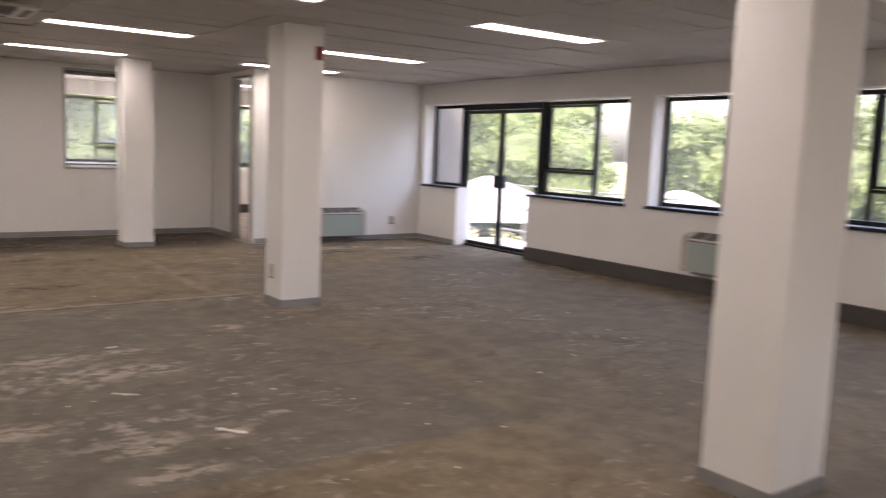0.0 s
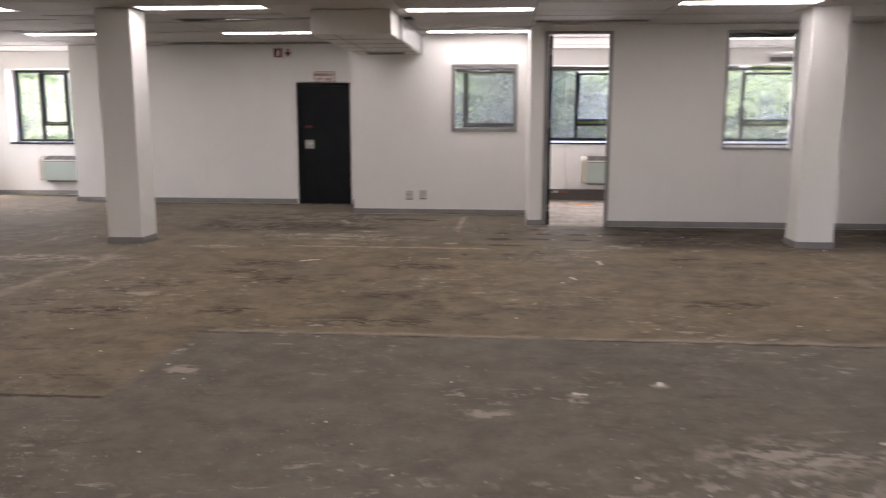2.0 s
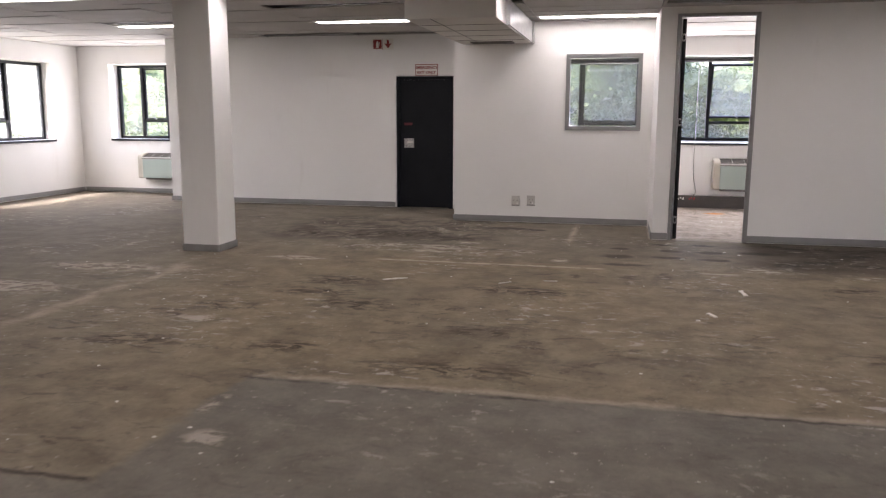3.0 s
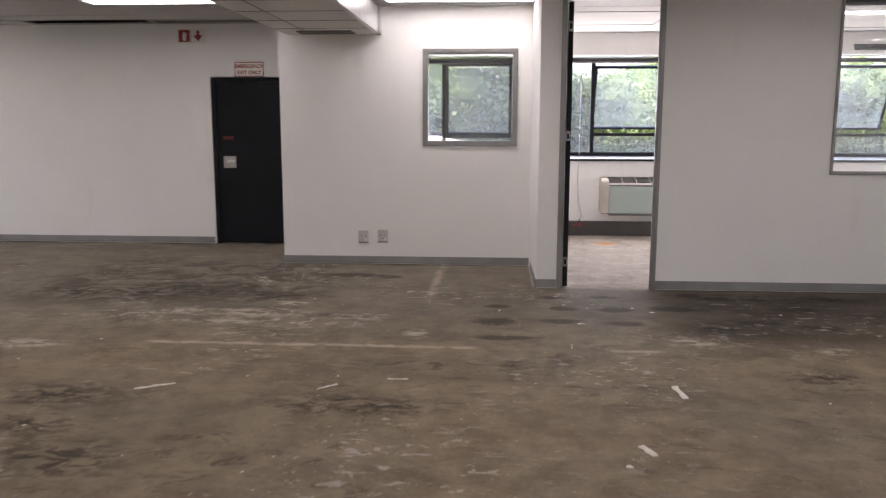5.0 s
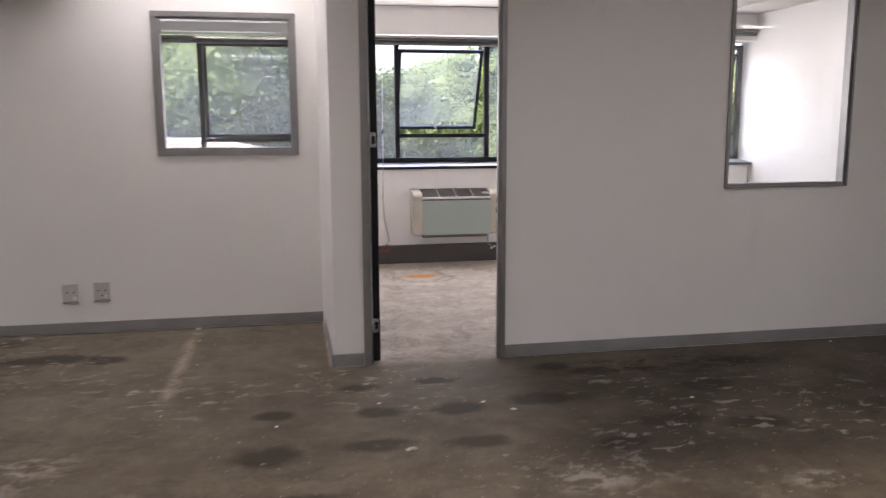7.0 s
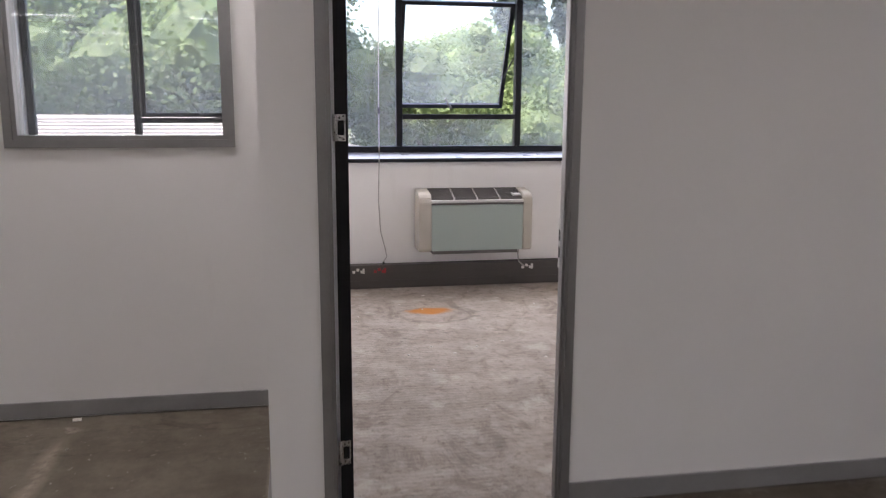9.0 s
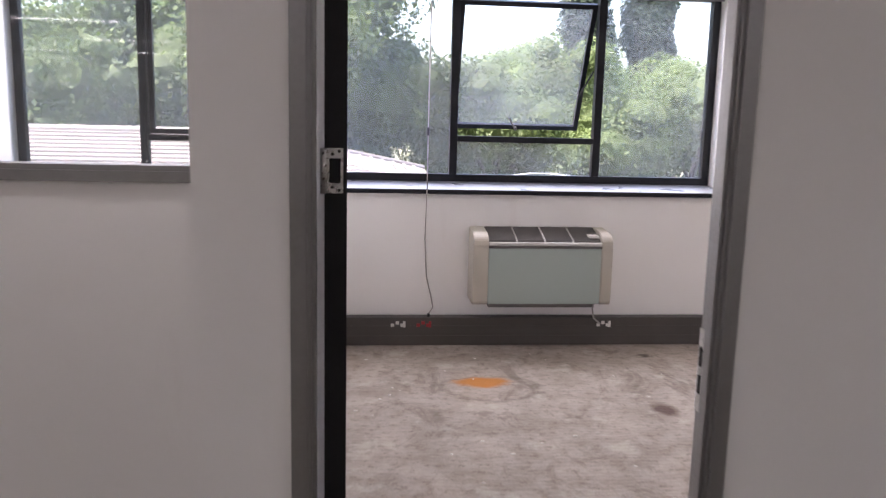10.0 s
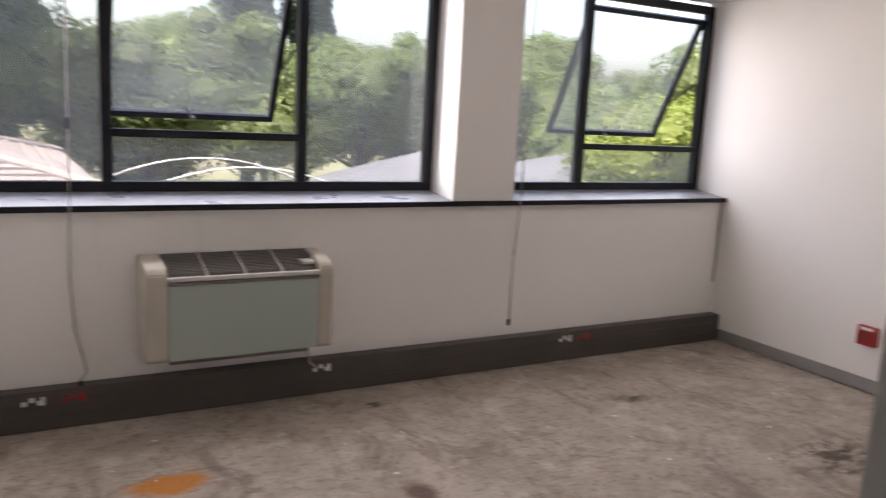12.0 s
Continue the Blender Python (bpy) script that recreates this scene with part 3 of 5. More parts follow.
def ceiling_mesh():
    rng = random.Random(4)
    verts, faces = [], []

    def slab(x0, y0, z0, x1, y1, z1, tilt=0.0):
        n = len(verts)
        for x in (x0, x1):
            for y in (y0, y1):
                for z in (z0, z1):
                    verts.append((x, y, z + tilt * (x - x0)))
        faces.extend([tuple(n + i for i in q) for q in ((0, 1, 3, 2), (4, 6, 7, 5), (0, 4, 5, 1), (2, 3, 7, 6), (0, 2, 6, 4), (1, 5, 7, 3))])

    for i in range(-9, 5):
        for j in range(-29, 34):
            x0, y0 = OX + i * PX, OY + j * PY
            x1, y1 = x0 + PX, y0 + PY
            if (i, j) in LIGHTS or (i, j) in GAPS or (i, j) in VENTS or x1 < WEST or x0 > EAST or y1 < SOUTH or y0 > NORTH:
                continue
            dz = rng.uniform(-0.004, 0.004)
            slab(max(x0, WEST) + 0.004, max(y0, SOUTH) + 0.006, C + dz, min(x1, EAST) - 0.004, min(y1, NORTH) - 0.006, C + 0.018 + dz, rng.uniform(-0.003, 0.003))
    slab(OX - 4 * PX + 0.2, OY + 18 * PY + 0.16, C - 0.03, OX - 3 * PX + 0.3, OY + 19 * PY, C - 0.012, 0.02)
    me = bpy.data.meshes.new("ceiling")
    me.from_pydata(verts, [], faces)
    me.materials.append(CEILING)
    return tagged(new("ceiling", me), "suspended ceiling of worn off-white mineral planks", "ceiling", "", "structure")


ceiling_mesh()
solid("ceiling_void_lining", boxes((WEST, SOUTH, C + 0.16, EAST, NORTH, C + 0.18)), VOID, "dark void above the ceiling planks", "ceiling", "structure")


def ceiling_light():
    t = thing("ceiling_light", "lit recessed fluorescent ceiling light with a white diffuser", "ceiling light", pose(0, 0, C), group="ceiling lights")
    w, d = PX, PY
    part("housing", boxes((0.01, 0.01, -0.004, w - 0.01, 0.068, 0.028), (0.01, d - 0.068, -0.004, w - 0.01, d - 0.01, 0.028),
                          (0.01, 0.068, -0.004, 0.035, d - 0.068, 0.028), (w - 0.035, 0.068, -0.004, w - 0.01, d - 0.068, 0.028)), WHITEP, t)
    part("diffuser", boxes((0.035, 0.068, 0.004, w - 0.035, d - 0.068, 0.012)), TUBELIGHT, t, "glowing white diffuser")
    return t


first_light = ceiling_light()
first_light.matrix_basis = pose(OX + LIGHTS[0][0] * PX, OY + LIGHTS[0][1] * PY, C)
for i, j in LIGHTS[1:]:
    lamp_copy = copy_thing(first_light, pose(OX + i * PX, OY + j * PY, C))
    if (i, j) == (-2, 22):       # beside the alcove wall, dimmed to soften the hot spot there
        for piece in lamp_copy.children:
            if piece.name.startswith("diffuser"):
                piece.data = piece.data.copy()
                piece.data.materials[0] = DIMTUBE


def ceiling_vent(i, j):
    t = thing("ceiling_vent", "dark slatted air return grille in the ceiling", "ceiling vent", pose(OX + i * PX, OY + j * PY, C), group="ceiling vents")
    part("frame", boxes((0.01, 0.01, -0.006, PX - 0.01, 0.04, 0.02), (0.01, PY - 0.04, -0.006, PX - 0.01, PY - 0.01, 0.02),
                        (0.01, 0.04, -0.006, 0.04, PY - 0.04, 0.02), (PX - 0.04, 0.04, -0.006, PX - 0.01, PY - 0.04, 0.02)), CEILING, t)
    for k in range(9):
        y = 0.05 + k * 0.029
        part("slat", boxes((0.04, y, 0.0, PX - 0.04, y + 0.012, 0.02)), GRILLE, t)


for i, j in sorted(VENTS):
    ceiling_vent(i, j)


def cassette():
    t = thing("cassette_unit", "four-way ceiling air conditioner with dark intake grille", "air conditioner", pose(0.95, 8.42, C))
    part("fascia", boxes((-0.42, -0.42, -0.03, 0.42, -0.27, 0.0), (-0.42, 0.27, -0.03, 0.42, 0.42, 0.0),
                         (-0.42, -0.27, -0.03, -0.27, 0.27, 0.0), (0.27, -0.27, -0.03, 0.42, 0.27, 0.0), bevel=0.006), WHITEP, t)
    for a in range(4):
        bm = boxes((-0.24, -0.385, -0.036, 0.24, -0.32, -0.028))
        bmesh.ops.rotate(bm, verts=bm.verts, cent=(0, 0, 0), matrix=Matrix.Rotation(a * math.pi / 2, 3, "Z"))
        part("outlet", bm, GRILLE, t, "dark air outlet slot")
    part("intake_backing", boxes((-0.27, -0.27, -0.014, 0.27, 0.27, -0.004)), VOID, t)
    for k in range(12):
        x = -0.26 + k * 0.045
        part("slat", boxes((x, -0.27, -0.028, x + 0.02, 0.27, -0.016)), GRILLE, t)


cassette()


def round_diffuser():
    t = thing("round_diffuser", "round white ceiling air diffuser with dark throat", "ceiling vent", pose(-1.08, 9.98, C))
    for k, (r, z, w) in enumerate(((0.23, -0.012, 0.035), (0.165, -0.02, 0.03), (0.1, -0.026, 0.03))):
        bm = bmesh.new()
        ring = [[bm.verts.new(((rr) * math.cos(a), (rr) * math.sin(a), zz)) for a in [q * math.tau / 36 for q in range(36)]]
                for rr, zz in ((r, 0.0 + z * 0.2), (r, z), (r - w, z + 0.004), (r - w, 0.006))]
        for a, b in zip(ring, ring[1:]):
            for q in range(36):
                bm.faces.new((a[q], a[(q + 1) % 36], b[(q + 1) % 36], b[q]))
        part("ring", bm, WHITEP, t, smooth=True)
    bm = bmesh.new()
    bmesh.ops.create_cone(bm, cap_ends=True, segments=36, radius1=0.2, radius2=0.2, depth=0.004, matrix=Matrix.Translation((0, 0, -0.003)))
    part("throat", bm, VOID, t)


round_diffuser()


def bulkhead():
    t = thing("duct_bulkhead", "boxed-in air duct under the ceiling with a slot grille", "duct", kind="structure")
    part("casing", boxes((-2.53, 11.87, 2.41, -1.60, 14.825, C - 0.005), bevel=0.004), DUCT, t)
    part("flange", boxes((-1.597, 12.5, 2.405, -1.55, 12.56, C - 0.003), (-1.597, 14.72, 2.405, -1.55, 14.827, C - 0.003)), FOIL, t, "silver taped flange")
    part("side_panel", boxes((-1.597, 12.56, 2.42, -1.575, 14.72, C - 0.01)), FOIL, t, "silver foil side panel")
    for y in (12.45, 13.05, 13.65, 14.25):
        part("joint", boxes((-2.51, y, 2.4065, -1.61, y + 0.008, 2.4098)), GRID, t, "dark panel joint")
    part("joint", boxes((-2.27, 11.87, 2.4065, -2.262, 14.4, 2.4098)), GRID, t)
    part("grille_frame", boxes((-2.35, 14.45, 2.398, -1.8, 14.475, 2.41), (-2.35, 14.665, 2.398, -1.8, 14.69, 2.41),
                               (-2.35, 14.475, 2.398, -2.325, 14.665, 2.41), (-1.825, 14.475, 2.398, -1.8, 14.665, 2.41)), GRILLE, t)
    for k in range(6):
        part("slat", boxes((-2.325, 14.485 + k * 0.03, 2.40, -1.825, 14.5 + k * 0.03, 2.408)), GRILLE, t)


bulkhead()


# ---- skirting ----
def skirting(name, rows, h=0.085):
    bm = bmesh.new()
    for x0, y0, x1, y1 in rows:
        box(bm, x0, y0, 0.007, x1, y1, h, bevel=0.003)
    solid(name, bm, SKIRT, "grey aluminium skirting along the wall", "skirting", "structure")


S = 0.014
skirting("baseboard_core", [(-7.84, 16.17 - S, -3.88, 16.168), (-2.92, 16.17 - S, -2.65, 16.168), (-7.854, 16.17 - S, -7.842, NORTH)])
skirting("baseboard_alcove", [(-2.65, 14.83 - S, 0.008, 14.828), (0.026 - S, 13.64, 0.024, 14.81)])
skirting("baseboard_partition", [(0.016, 13.65 - S, 0.21, 13.648), (1.106, 13.65 - S, 4.915, 13.648)])
skirting("baseboard_second_office", [(4.93 - S, 12.74, 4.928, 13.63), (4.95, 11.84 - S, EAST - 0.002, 11.838)])
skirting("baseboard_office", [(5.038 - S, 13.73, 5.038, NORTH - 0.09)])
skirting("baseboard_west", [(WEST + 0.002, -3.9, WEST + S, NORTH - 0.02), (WEST + 0.02, NORTH - S, -8.04, NORTH - 0.002)])
skirting("baseboard_east", [(EAST - S, 10.74, EAST - 0.002, 11.82)])


# ---- columns ----
def column(x0, y0, w, d):
    t = thing("column", "square white painted column with a grey skirting band", "column", pose(x0, y0, 0), kind="structure", group="columns")
    part("shaft", boxes((0, 0, 0.002, w, d, C - 0.002), bevel=0.012), COLUMN, t, "white painted shaft")
    part("skirting_band", boxes((-0.01, -0.01, 0.001, w + 0.01, d + 0.01, 0.075), bevel=0.004), SKIRT, t, "grey skirting band")
    return t


column(3.33, 1.95, 0.44, 0.38)
column(3.265, 7.07, 0.405, 0.40)
column(3.05, 11.97, 0.41, 0.39)
column(-4.96, 11.62, 0.42, 0.39)


# ---- windows ----
def bars(bm, x0, x1, z0, z1, w, d0, d1):
    box(bm, x0, d0, z0, x1, d1, z0 + w)
    box(bm, x0, d0, z1 - w, x1, d1, z1)
    box(bm, x0, d0, z0 + w, x0 + w, d1, z1 - w)
    box(bm, x1 - w, d0, z0 + w, x1, d1, z1 - w)
    return bm


def sash(parent, x0, x1, z0, z1, angle, hand, glass):
    """A top-hung sash: local axes of the parent, outward is +y."""
    m = Matrix.Translation((0, 0, z1 - 0.0018 * angle)) @ Matrix.Rotation(radians(angle), 4, "X") @ Matrix.Translation((0, 0, -z1))
    bm = bars(bmesh.new(), x0, x1, z0, z1, 0.032, 0.0, 0.035)
    bmesh.ops.transform(bm, matrix=m, verts=bm.verts)
    s = part("sash", bm, BLACK, parent, "black top-hung sash")
    bm = boxes((x0 + 0.03, 0.014, z0 + 0.03, x1 - 0.03, 0.019, z1 - 0.03))
    bmesh.ops.transform(bm, matrix=m, verts=bm.verts)
    p = part("pane", bm, glass, s)
    p.visible_shadow = False
    if hand:
        c = (x0 + x1) / 2
        bm = rods(((c - 0.01, -0.008, z0 + 0.02), (c - 0.06, -0.05, z0 + 0.11), 0.006), ((c, 0.0, z0 + 0.015), (c, -0.03, z0 + 0.015), 0.012))
        bmesh.ops.transform(bm, matrix=m, verts=bm.verts)
        part("handle", bm, GRILLE, s, "dark stay handle")
        bm = rods((m @ Vector((x1 - 0.03, 0.02, z0 + 0.25)), (x1 - 0.005, 0.02, z0 + 0.45), 0.006))
        part("stay_arm", bm, BLACK, s)


def window(name, at, width, z0, z1, mullions=(), sashes=(), transom=1.33, label="black steel framed window with dusty panes", glass=None, frame_w=0.05):
    """Bays between mullions; sashes: (bay, opening angle) have a fixed light below the transom."""
    t = thing(name, label, "window", at, "structure")
    part("window_frame", bars(bmesh.new(), 0, width, z0, z1, frame_w, -0.03, 0.03), BLACK, t)
    for x in mullions:
        part("mullion", boxes((x - 0.026, -0.032, z0 + frame_w, x + 0.026, 0.03, z1 - frame_w), bevel=0.003), BLACK, t)
    edges = [frame_w, *[v for x in mullions for v in (x - 0.026, x + 0.026)], width - frame_w]
    opened = dict(sashes)
    for k in range(len(edges) // 2):
        a, b = edges[2 * k], edges[2 * k + 1]
        if k in opened:
            part("transom", boxes((a, -0.031, transom - 0.02, b, 0.03, transom + 0.02), bevel=0.003), BLACK, t)
            p = part("pane", boxes((a, -0.003, z0 + frame_w, b, 0.003, transom - 0.02)), glass or GLASS, t)
            p.visible_shadow = False
            sash(t, a + 0.004, b - 0.004, transom + 0.024, z1 - frame_w - 0.004, opened[k], True, glass or GLASS)
        else:
            p = part("pane", boxes((a, -0.003, z0 + frame_w, b, 0.003, z1 - frame_w)), glass or GLASS, t)
            p.visible_shadow = False
    return t


NB = dict(z0=1.064, z1=2.37, transom=1.355)
window("window_1", pose(0.033, GLAZE, 0), 2.75, mullions=(0.93, 1.928), sashes=((1, 25),), **NB)
window("window_2", pose(3.215, GLAZE, 0), 1.82, mullions=(0.698,), sashes=((1, 25),), **NB)
window("window_3", pose(-1.87, GLAZE, 0), 1.775, mullions=(0.795,), sashes=((1, 0),), **{**NB, "transom": 1.322})
window("window_4", pose(5.41, GLAZE, 0), 1.88, mullions=(0.62, 1.25), sashes=((1, 0),), **NB)
window("window_5", pose(-9.74, GLAZE, 0), 1.53, z0=1.0, z1=2.36, mullions=(0.5, 1.02), sashes=((1, 0),))
window("window_6", pose(WEST - 0.2, 13.96, 0, 0, 0, 90), 2.6, z0=1.0, z1=2.35, mullions=(0.87, 1.74), sashes=((1, 0),))
window("window_7", pose(8.27, 6.68, 0, 0, 0, -90), 4.37, z0=0.97, z1=2.33, mullions=(0.9, 1.75, 2.6, 3.5), sashes=((1, 0), (3, 0)), transom=1.32, glass=CLEARGLASS)
window("window_8", pose(8.27, 8.87, 0, 0, 0, -90), 1.76, z0=0.97, z1=2.33, mullions=(1.02,), sashes=((0, 0),), transom=1.32, glass=CLEARGLASS)
window("window_9", pose(8.27, 11.71, 0, 0, 0, -90), 0.84, z0=0.97, z1=2.33, glass=CLEARGLASS)
window("window_10", pose(8.27, 1.59, 0, 0, 0, -90), 4.58, z0=0.97, z1=2.33, mullions=(0.9, 1.8, 2.7, 3.6), sashes=((1, 0),), transom=1.32, glass=CLEARGLASS)


def glass_door():
    t = thing("double_door", "closed black framed double glass door to the balcony", "door", pose(8.27, 10.84, 0, 0, 0, -90), "structure")
    w = 1.9
    part("door_frame", boxes((-0.03, -0.05, 0.0, 0.04, 0.05, 2.33), (w - 0.02, -0.06, 0.0, w + 0.06, 0.05, 2.33), (0.04, -0.05, 2.24, w - 0.02, 0.05, 2.33),
                             (0.04, -0.05, 0.0, w - 0.02, 0.05, 0.03)), BLACK, t)
    for a, b, hx in ((0.045, w / 2 - 0.003, w / 2 - 0.06), (w / 2 + 0.003, w - 0.025, w / 2 + 0.06)):
        leaf = part("door_leaf", bars(bmesh.new(), a, b, 0.035, 2.235, 0.055, -0.02, 0.02), BLACK, t, "slim black door leaf")
        p = part("pane", boxes((a + 0.05, -0.003, 0.085, b - 0.05, 0.003, 2.185)), CLEARGLASS, leaf)
        p.visible_shadow = False
        part("lock_case", boxes((hx - 0.075, -0.05, 1.0, hx + 0.075, 0.025, 1.2), bevel=0.006), BLACK, leaf, "black lock case")


glass_door()


def profile_prism(bm, pts, x0, x1):
    a = [bm.verts.new((x0, y, z)) for y, z in pts]
    b = [bm.verts.new((x1, y, z)) for y, z in pts]
    bm.faces.new(a)
    bm.faces.new(b[::-1])
    n = len(pts)
    for i in range(n):
        bm.faces.new((a[i], a[(i + 1) % n], b[(i + 1) % n], b[i]))
    return bm


def sloped(x0, x1, z):
    """A sill board that falls from the frame's foot to the room."""
    return [(NORTH - 0.02, z - 0.022), (NORTH - 0.02, z), (GLAZE - 0.032, z + 0.032), (17.64, z + 0.032), (17.64, z - 0.022)], x0, x1


def sill(name, rows, lip, slopes=()):
    t = thing(name, "blue-grey painted window sill with a dark edge", "window sill", kind="structure")
    if rows:
        part("sill_board", boxes(*rows, bevel=0.004), SILL, t)
    for pts, x0, x1 in slopes:
        part("sill_board", profile_prism(bmesh.new(), pts, x0, x1), SILL, t)
    part("sill_edge", boxes(*lip, bevel=0.004), BLACK, t, "dark sill edge")


sill("window_sill_office", [(2.787, NORTH - 0.02, 1.010, 3.208, NORTH - 0.002, 1.032)], [(0.026, NORTH - 0.035, 1.004, 5.037, NORTH - 0.02, 1.034)],
     [sloped(0.033, 2.783, 1.032), sloped(3.212, 5.037, 1.032)])
sill("window_sill_alcove", [], [(-1.88, NORTH - 0.035, 1.004, -0.09, NORTH - 0.02, 1.034)], [sloped(-1.87, -0.095, 1.032)])
sill("window_sill_east", [(EAST - 0.005, 7.105, 0.94, 8.238, 8.945, 0.972), (EAST - 0.005, 10.73, 0.94, 8.238, 11.715, 0.972), (EAST - 0.005, 2.305, 0.94, 8.238, 6.685, 0.972)],
     [(EAST - 0.04, 7.07, 0.935, EAST - 0.005, 8.97, 0.972), (EAST - 0.04, 10.7, 0.935, EAST - 0.005, 11.74, 0.972), (EAST - 0.04, 2.28, 0.935, EAST - 0.005, 6.72, 0.972)])
sill("window_sill_west", [(WEST - 0.17, 13.96, 0.975, WEST + 0.02, 16.57, 1.003), (-9.745, NORTH - 0.02, 0.975, -8.205, GLAZE - 0.032, 1.003)],
     [(WEST + 0.02, 13.95, 0.965, WEST + 0.035, 16.58, 1.003), (-9.75, NORTH - 0.035, 0.965, -8.2, NORTH - 0.02, 1.003)])


def blind(x0, x1, y, z, name="roller_blind"):
    t = thing(name, "rolled-up dark blind in a head rail", "blind", pose(x0, y, z), group="blinds")
    part("head_rail", boxes((0, -0.03, 0.03, x1 - x0, 0.03, 0.06), bevel=0.004), BLIND, t)
    part("fabric_roll", rods(((0.01, 0, 0.008), (x1 - x0 - 0.01, 0, 0.008), 0.022), sides=16), BLIND, t, smooth=True)


blind(0.45, 2.76, 17.48, 2.32)
blind(4.25, 5.02, 17.29, 2.46)
blind(-1.85, -0.12, 17.48, 2.31)


# ---- trims of doorways and internal glazing ----
def doorway_trim(name, u0, u1, d0, d1, z1, axis, dark_first):
    """Aluminium channel round a doorway, its lining painted black on the hinge side."""
    t = thing(name, "grey aluminium door frame round an opening", "door frame", kind="structure")

    def b(a0, c0, a1, c1, lo, hi):
        return boxes((a0, c0, lo, a1, c1, hi), bevel=0.002) if axis == "x" else boxes((c0, a0, lo, c1, a1, hi), bevel=0.002)

    for u, s, dark in ((u0, 1, dark_first), (u1, -1, False)):
        lo, hi = sorted((u - s * 0.028, u + s * 0.004))
        part("jamb_cover", b(lo, d0 - 0.012, hi, d0 - 0.002, 0.0, z1 + 0.03), ALU, t, "grey aluminium cover strip")
        part("jamb_cover", b(lo, d1 + 0.002, hi, d1 + 0.010, 0.0, z1 + 0.03), ALU, t)
        lo, hi = sorted((u + s * 0.001, u + s * 0.012))
        part("jamb_lining", b(lo, d0 - 0.004, hi, d1 + 0.004, 0.0, z1), JAMBBLACK if dark else ALU, t, "black jamb lining" if dark else "grey jamb lining")
        lo, hi = sorted((u + s * 0.012, u + s * 0.02))
        part("door_stop", b(lo, d0 + 0.004, hi, d0 + 0.036, 0.0, z1 - 0.012), JAMBBLACK if dark else ALU, t)
    part("head_cover", b(u0, d0 - 0.014, u1, d0 - 0.002, z1, z1 + 0.03), ALU, t)
    part("head_lining", b(u0 + 0.012, d0 - 0.004, u1 - 0.012, d1 + 0.004, z1 - 0.012, z1 - 0.001), ALU, t)
    return t


doorway_trim("door_frame_office", 0.24, 1.08, 13.65, 13.715, 2.58, "x", False)
doorway_trim("door_frame_second", 11.98, 12.7, 4.93, 5.05, 2.58, "y", False)


def strike_plate():
    t = thing("strike_plate", "worn steel strike plate on the grey jamb", "strike plate", pose(1.066, 13.70, 0.98))
    part("plate", boxes((-0.003, -0.012, -0.09, 0.0, 0.014, 0.09), bevel=0.001), STEEL, t)
    part("slot", boxes((-0.0045, -0.006, 0.01, -0.003, 0.006, 0.05)), VOID, t)
    part("slot", boxes((-0.0045, -0.006, -0.05, -0.003, 0.006, -0.01)), VOID, t)


strike_plate()


def office_door():
    t = thing("open_door", "open white office door with a black edge and steel hinges", "door", pose(0.275, 13.70, 0, 0, 0, 97.5))
    part("door_leaf", boxes((0.004, -0.042, 0.012, 0.74, 0.0, 2.56), bevel=0.001), WHITEDOOR, t, "white painted door leaf")
    part("door_edge", boxes((0.0, -0.043, 0.012, 0.004, 0.001, 2.56)), JAMBBLACK, t, "black hinge edge of the door")
    for z in (0.24, 1.39, 2.35):
        h = part("hinge", boxes((-0.003, -0.035, z + 0.024, 0, -0.002, z + 0.044), (-0.003, -0.035, z - 0.044, 0, -0.002, z - 0.024),
                                (-0.003, -0.035, z - 0.024, 0, -0.03, z + 0.024), (-0.003, -0.008, z - 0.024, 0, -0.002, z + 0.024), bevel=0.0008), STEEL, t, "flush steel hinge plate")
        part("knuckle", rods(((-0.005, 0.004, z - 0.044), (-0.005, 0.004, z + 0.044), 0.006)), STEEL, h, smooth=True)
        for y, dz in ((-0.014, 0.032), (-0.027, 0.038), (-0.014, -0.032), (-0.027, -0.038)):
            part("screw_hole", rods(((-0.0036, y, z + dz), (-0.0028, y, z + dz), 0.0033)), VOID, h)
    h = part("handle_plate", boxes((0.665, -0.05, 0.955, 0.705, -0.042, 1.115), bevel=0.002), STEEL, t, "satin steel handle plate")
    back = part("handle_plate", boxes((0.665, 0.0, 0.955, 0.705, 0.008, 1.115), bevel=0.002), STEEL, t)
    part("lever", rods(((0.685, 0.008, 1.045), (0.685, 0.055, 1.045), 0.009), ((0.69, 0.053, 1.045), (0.585, 0.056, 1.04), 0.009)), STEEL, back, "bent steel lever", smooth=True)
    part("lever", rods(((0.685, -0.046, 1.045), (0.685, -0.095, 1.045), 0.009), ((0.69, -0.093, 1.045), (0.585, -0.096, 1.04), 0.009)), STEEL, h, "bent steel lever", smooth=True)


office_door()


def internal_window(name, x0, x1, z0, z1, y0, y1, label, w=0.032):
    t = thing(name, label, "internal window", kind="structure")
    part("window_frame", bars(bmesh.new(), x0 - w, x1 + w, z0 - w, z1 + w, w + 0.004, y0 - 0.016, y0 - 0.003), ALU, t, "grey aluminium surround")
    part("glazing_bead", bars(bmesh.new(), x0 + 0.004, x1 - 0.004, z0 + 0.004, z1 - 0.004, 0.018, y0 - 0.003, y1), ALU, t)
    p = part("pane", boxes((x0 + 0.02, y0 + 0.03, z0 + 0.02, x1 - 0.02, y0 + 0.035, z1 - 0.02)), CLEARGLASS, t)
    p.visible_shadow = False


